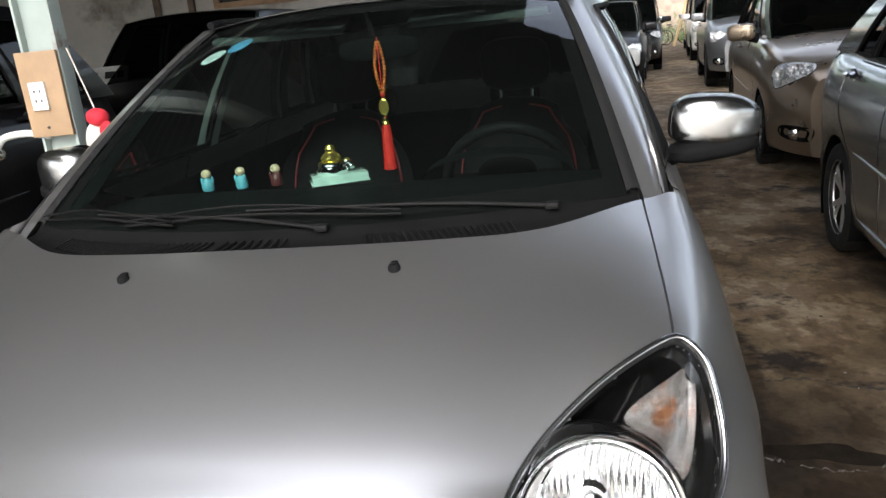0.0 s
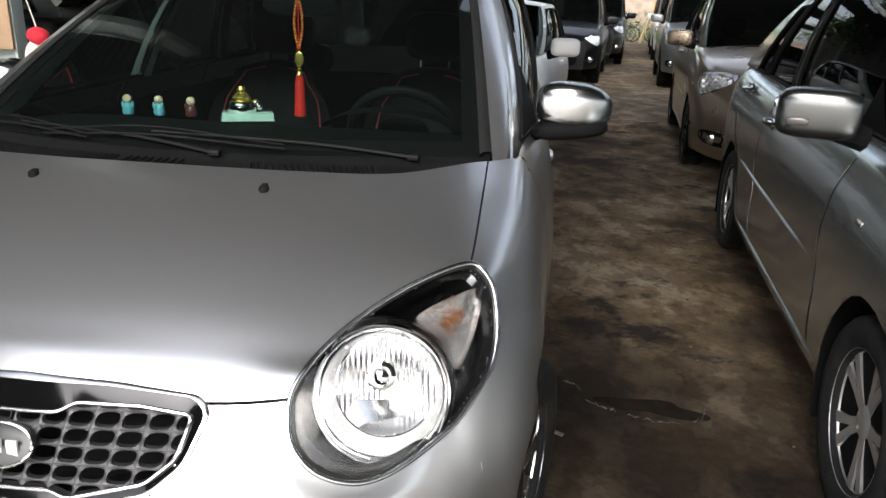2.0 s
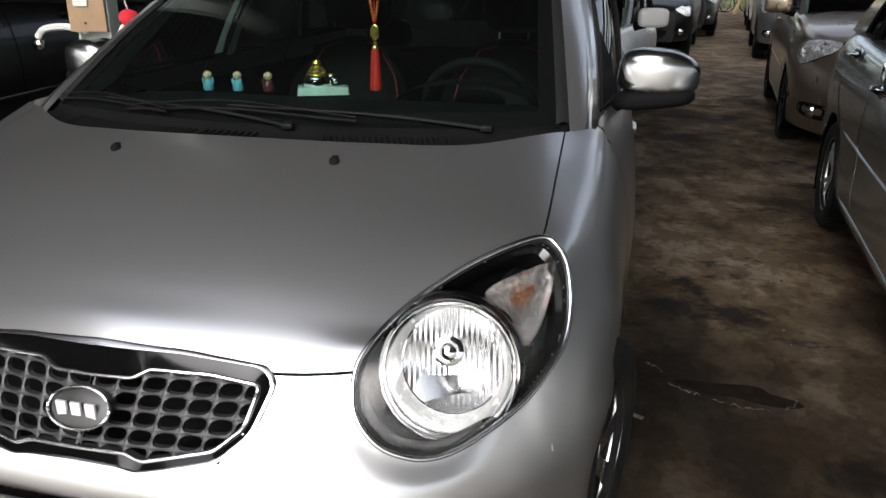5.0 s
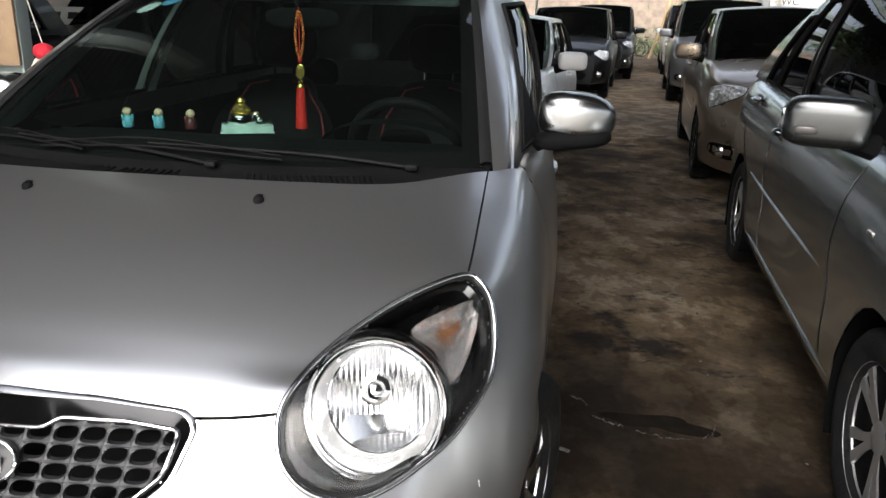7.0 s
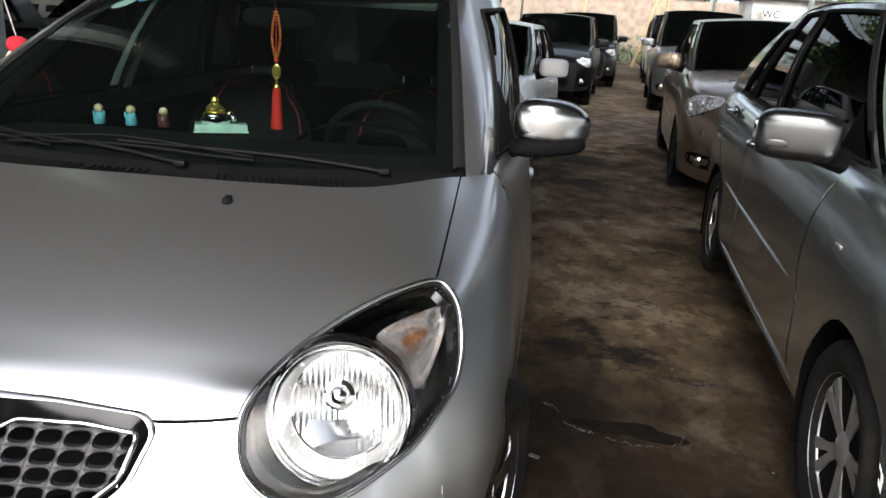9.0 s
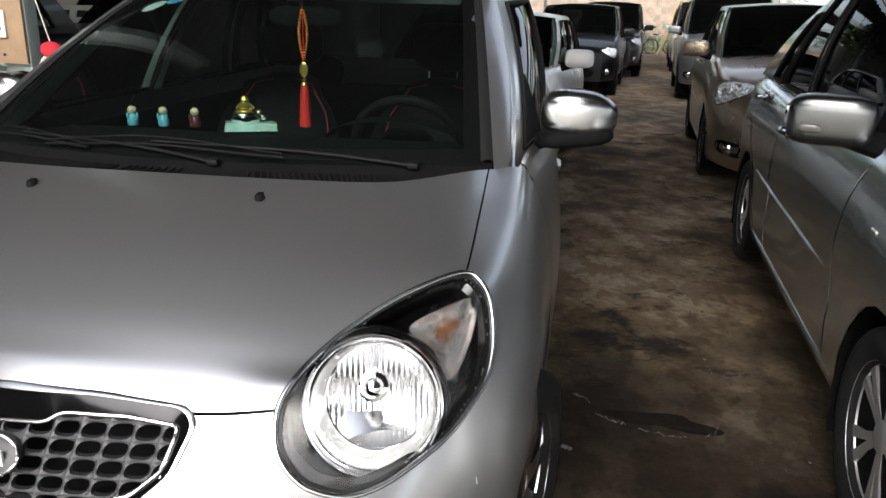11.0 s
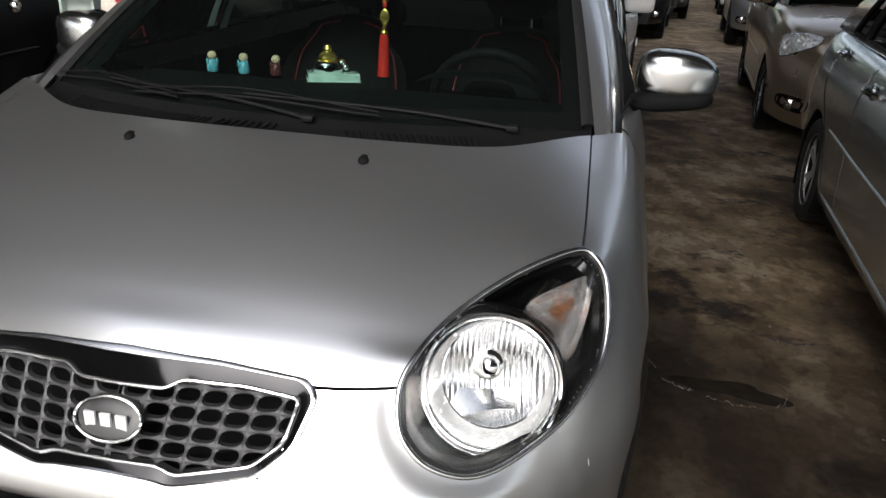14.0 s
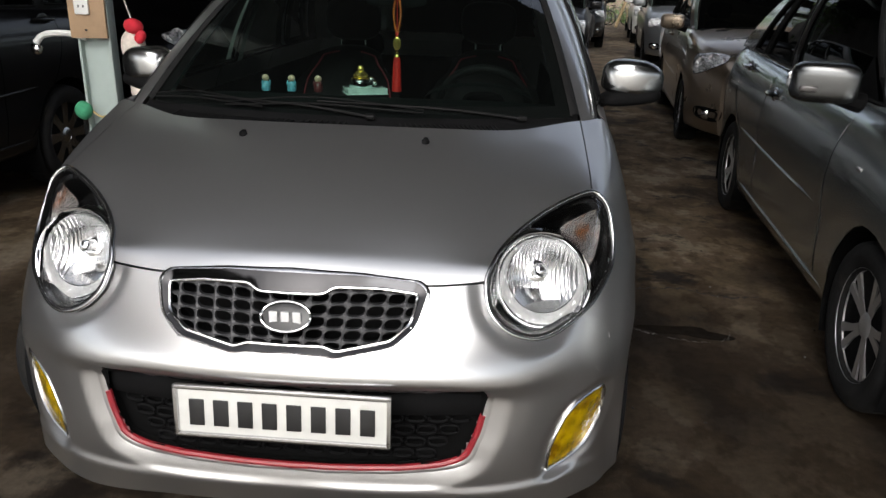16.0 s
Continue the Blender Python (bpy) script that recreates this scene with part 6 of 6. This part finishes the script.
part("red_wrap", join(moved(pillow_geo(0.09, 0.09, 0.07, 2.3, 16, 10), pose(0.02, -0.02, 0.16, 10, 20, 0)), moved(pillow_geo(0.05, 0.05, 0.07, 2.3, 14, 8), pose(0.055, -0.03, 0.11, 0, 30, 0))), M_REDCLOTH, pl)
part("lower_padding", moved(pillow_geo(0.09, 0.08, 0.12, 2.1, 16, 12), pose(0.0, 0.02, -0.16)), M_PLUSH, pl)
part("string", tube([(0, 0, -0.1), (0, 0, 0.2), (-0.10, 0.05, 0.45)], 0.003, 6), M_PLUSH, pl)
part("green_rag", moved(pillow_geo(0.09, 0.07, 0.10, 2.3, 14, 9), pose(-1.70, 2.30, 0.70, 20, 30, 0)), M_GREENCLOTH, None, "crumpled green rag tied to the post", category="rag")
part("cable", tube(spline([(-1.70, 2.33, 0.72), (-1.60, 2.30, 0.67), (-1.5, 2.32, 0.73), (-1.42, 2.36, 0.70)], 20), 0.005, 6), mat("yellow_cable", (0.45, 0.33, 0.12), 0.6, 0, 0.2, 20), None, "thin yellowish cable tied round the post", category="cable")

# ---------------------------------------------------------------- the far end
shutter = empty("window_1", label="dark shuttered window in the pale wall", category="window", kind="structure")
part("window_frame", join(box(-3.75, 10.2, 2.95, 1.3, 0.10, 0.08, 0.01), box(-3.75, 10.2, 2.05, 1.3, 0.10, 0.08, 0.01), box(-4.36, 10.2, 2.5, 0.08, 0.10, 0.82, 0.01), box(-3.14, 10.2, 2.5, 0.08, 0.10, 0.82, 0.01)), M_WOOD, shutter)
part("pane", box(-3.75, 10.215, 2.5, 1.15, 0.01, 0.83), M_GLOSSBLACK, shutter)
for x, y in ((-5.3, 10.17), (-4.75, 10.17)):
    part("timber_batten", box(x, y, 1.85, 0.10, 0.06, 3.6, 0.01), M_BARK, None, "dark weathered timber batten against the wall", category="batten", group="battens on the wall")
M_BAMBOO = mat("bamboo_pole", (0.48, 0.34, 0.17), 0.6, 0, 0.2, 3, 0.1, 30)
for k, (x0, x1) in enumerate(((5.6, 6.5), (6.1, 6.75), (6.6, 7.0), (3.0, 3.5))):
    part("pole", tube(spline([(x0, 33.0 + 0.3 * k, 0.0), ((x0 + x1) / 2 + 0.04, 33.1 + 0.3 * k, 1.7), (x1, 33.2 + 0.3 * k, 3.4)], 10), 0.06, 8), M_BAMBOO, None, "pale bamboo pole leaning at the far end", category="pole", group="leaning poles")
for x, y in ((-0.9, 17.4), (0.6, 30.8), (7.2, 17.4), (8.2, 30.8)):
    part("roof_post", box(x, y, 1.78, 0.10, 0.10, 3.56, 0.01), M_POST, None, "slim pale steel roof post", category="post", group="roof posts")

hut = empty("outhouse", label="pale rendered outhouse with painted letters", category="building")
part("wall", box(13.6, 36.2, 1.6, 5.4, 2.4, 3.2, 0.02), M_RENDER, hut)
part("roof", box(13.6, 36.1, 3.25, 5.8, 2.8, 0.08, 0.01), M_TIN, hut)
txt = bpy.data.curves.new("letters", "FONT")
txt.body, txt.size, txt.extrude = "WC", 0.45, 0.004
lt = new("letters", txt)
dg = bpy.context.evaluated_depsgraph_get()
lm = bpy.data.meshes.new_from_object(lt.evaluated_get(dg))
bpy.data.objects.remove(lt)
lm.materials.clear()
lm.materials.append(M_INK)
lo = new("letters", lm)
lo.parent = hut
lo.matrix_local = pose(11.35, 34.99, 2.45, 90, 0, 0)


def bicycle(x, y, turn, label):
    b = empty("bicycle", pose(x, y, 0, 0, 0, turn), label=label, category="bicycle", group="bicycles at the far end")
    for wx in (-0.52, 0.52):
        w = part("wheel", moved(tube([(0.32 * math.cos(a), 0, 0.32 * math.sin(a)) for a in steps(0, 2 * math.pi, 29)[:-1]], 0.022, 6, True), pose(wx, 0, 0.34)), M_TYRE, b)
        part("spokes", join(*[tube([(wx, 0, 0.34), (wx + 0.31 * math.cos(a), 0, 0.34 + 0.31 * math.sin(a))], 0.004, 4) for a in steps(0, 2 * math.pi, 13)[:-1]]), M_ALLOY, w)
    part("bike_frame", join(tube([(-0.52, 0, 0.34), (-0.15, 0, 0.80), (0.38, 0, 0.82), (0.52, 0, 0.34)], 0.018, 6), tube([(-0.52, 0, 0.34), (-0.05, 0, 0.30), (-0.15, 0, 0.80)], 0.016, 6), tube([(-0.05, 0, 0.30), (0.38, 0, 0.80)], 0.018, 6)), M_DULLCHROME, b)
    part("saddle", moved(pillow_geo(0.26, 0.13, 0.06, 2.6, 14, 8), pose(-0.18, 0, 0.88)), M_LEATHER, b)
    part("handlebar", tube(spline([(0.25, 0.25, 0.95), (0.36, 0.18, 1.0), (0.38, 0, 0.98), (0.36, -0.18, 1.0), (0.25, -0.25, 0.95)], 14), 0.014, 6), M_CHROME, b)


bicycle(5.0, 34.8, 4, "old bicycle parked sideways at the far end")
bicycle(5.9, 35.2, -6, "old bicycle parked sideways at the far end")


def tree(x, y, h, spread, seed, label):
    r = random.Random(seed)
    t = empty("tree", pose(x, y, 0), label=label, category="tree", group="trees beyond the wall")
    limbs = [tube(spline([(0, 0, -0.03), (0.1, 0, h * 0.25), (-0.05, 0.1, h * 0.5), (0.1, 0.0, h * 0.75)], 10), [0.20 - 0.013 * i for i in range(10)], 8)]
    tips = [Vector((0.1, 0, h * 0.8))]
    for k in range(7):
        a, z0 = r.uniform(0, 6.28), h * r.uniform(0.3, 0.65)
        tip = Vector((spread * math.cos(a) * r.uniform(0.5, 1), spread * math.sin(a) * r.uniform(0.5, 1), z0 + h * r.uniform(0.1, 0.35)))
        limbs.append(tube([(0, 0, z0), tuple(tip * 0.5 + Vector((0, 0, z0 * 0.35))), tuple(tip)], [0.09, 0.06, 0.02], 6))
        tips.append(tip)
    part("trunk", join(*limbs), M_BARK, t)
    V, F = [], []
    for tip in tips:
        for k in range(420):
            d = Vector((r.gauss(0, 1), r.gauss(0, 1), r.gauss(0, 0.75))) * spread * 0.28
            c = tip + d
            u = Vector((r.gauss(0, 1), r.gauss(0, 1), r.gauss(0, 1))).normalized() * r.uniform(0.10, 0.2)
            w = u.cross(Vector((r.gauss(0, 1), r.gauss(0, 1), r.gauss(0, 1)))).normalized() * u.length * 0.4
            o = len(V)
            V += [tuple(c - u), tuple(c + w), tuple(c + u), tuple(c - w)]
            F.append((o, o + 1, o + 2, o + 3))
    part("crown", (V, F), M_LEAF, t, smooth=False)


for k, (x, y, h, sp) in enumerate(((-3, 44, 6.5, 2.6), (2.5, 45, 5.5, 2.4), (6.5, 44, 6.0, 2.5), (11, 45, 7.0, 3.0), (16.5, 38, 6.5, 2.8), (17.0, 24, 6.0, 2.6), (17.0, 12, 6.5, 2.8), (-3.4, 17.2, 7.0, 2.4))):
    tree(x, y, h, sp, 20 + k, "leafy green tree with an uneven crown beyond the wall")


def shrub(x, y, h, seed):
    r = random.Random(seed)
    V, F = [], []
    for k in range(500):
        c = Vector((x + r.gauss(0, h * 0.45), y + r.gauss(0, 0.25), abs(r.gauss(0, h * 0.45))))
        u = Vector((r.gauss(0, 1), r.gauss(0, 1), r.gauss(0.6, 1))).normalized() * r.uniform(0.06, 0.14)
        w = u.cross(Vector((r.gauss(0, 1), r.gauss(0, 1), r.gauss(0, 1)))).normalized() * u.length * 0.35
        o = len(V)
        V += [tuple(c - u), tuple(c + w), tuple(c + u), tuple(c - w)]
        F.append((o, o + 1, o + 2, o + 3))
    part("shrub", (V, F), M_LEAF, None, "straggly green shrub at the foot of the wall", smooth=False, category="shrub", kind="stuff")


for k, (x, y, h) in enumerate(((4.6, 38.8, 1.0), (5.8, 39.2, 1.4), (7.4, 39.0, 0.9), (2.2, 39.2, 1.2))):
    shrub(x, y, h, 60 + k)

# ---------------------------------------------------------------- small things
for s in (1, -1):
    rail = [h_roof((s * 0.93 + 1) / 2, k) + np.array([0, 0, 0.014]) for k in steps(0.03, 0.85, 14)]
    part("roof_rail", tube(rail, 0.012, 8), M_PLASTIC, hero)
part("concrete_block", box(1.48, 12.25, 0.06, 0.24, 0.16, 0.12, 0.012), M_RENDER, None, "small pale concrete wheel block on the floor", category="block")
# fine scratches in the silver lacquer
M_SCRATCH = mat("bare_scratch", (0.50, 0.50, 0.49), 0.6, 0, 0.1, 60)
for pts in ([(0.704, 0.512), (0.711, 0.500)], [(0.735, 0.575), (0.738, 0.562)]):
    part("scratch", tube([FRONT.on(q[0], q[1], 0.0006) for q in spline(pts, 10)], 0.0005, 5), M_SCRATCH, hero)
# a stuck-on paper sign behind the off-roader's windscreen, its writing too small to read
sign = empty("paper_sign", pose(-3.62, 5.86, 1.24, 60, 0, 6), label="white paper sign with dark writing behind the windscreen", category="sign")
part("paper", box(0, 0, 0, 0.46, 0.22, 0.003), M_PLATE, sign)
for k, (xx, ww) in enumerate(((-0.13, 0.14), (0.06, 0.10), (0.16, 0.06))):
    part("bar", box(xx, 0.02, 0.003, ww, 0.07, 0.002), M_INK, sign)


hose = empty("hose", pose(-1.86, 2.36, 0), label="short white hose with a chrome fitting hanging beside the post", category="hose")
part("hose", tube(spline([(0.18, 0.02, 1.06), (0.08, 0.0, 1.08), (-0.02, -0.02, 1.07), (-0.07, -0.02, 1.03)], 18), 0.016, 8), M_WHITEPL, hose)
part("fitting", moved(pillow_geo(0.06, 0.05, 0.06, 2.2, 16, 10), pose(-0.07, -0.02, 1.00)), M_CHROME, hose)
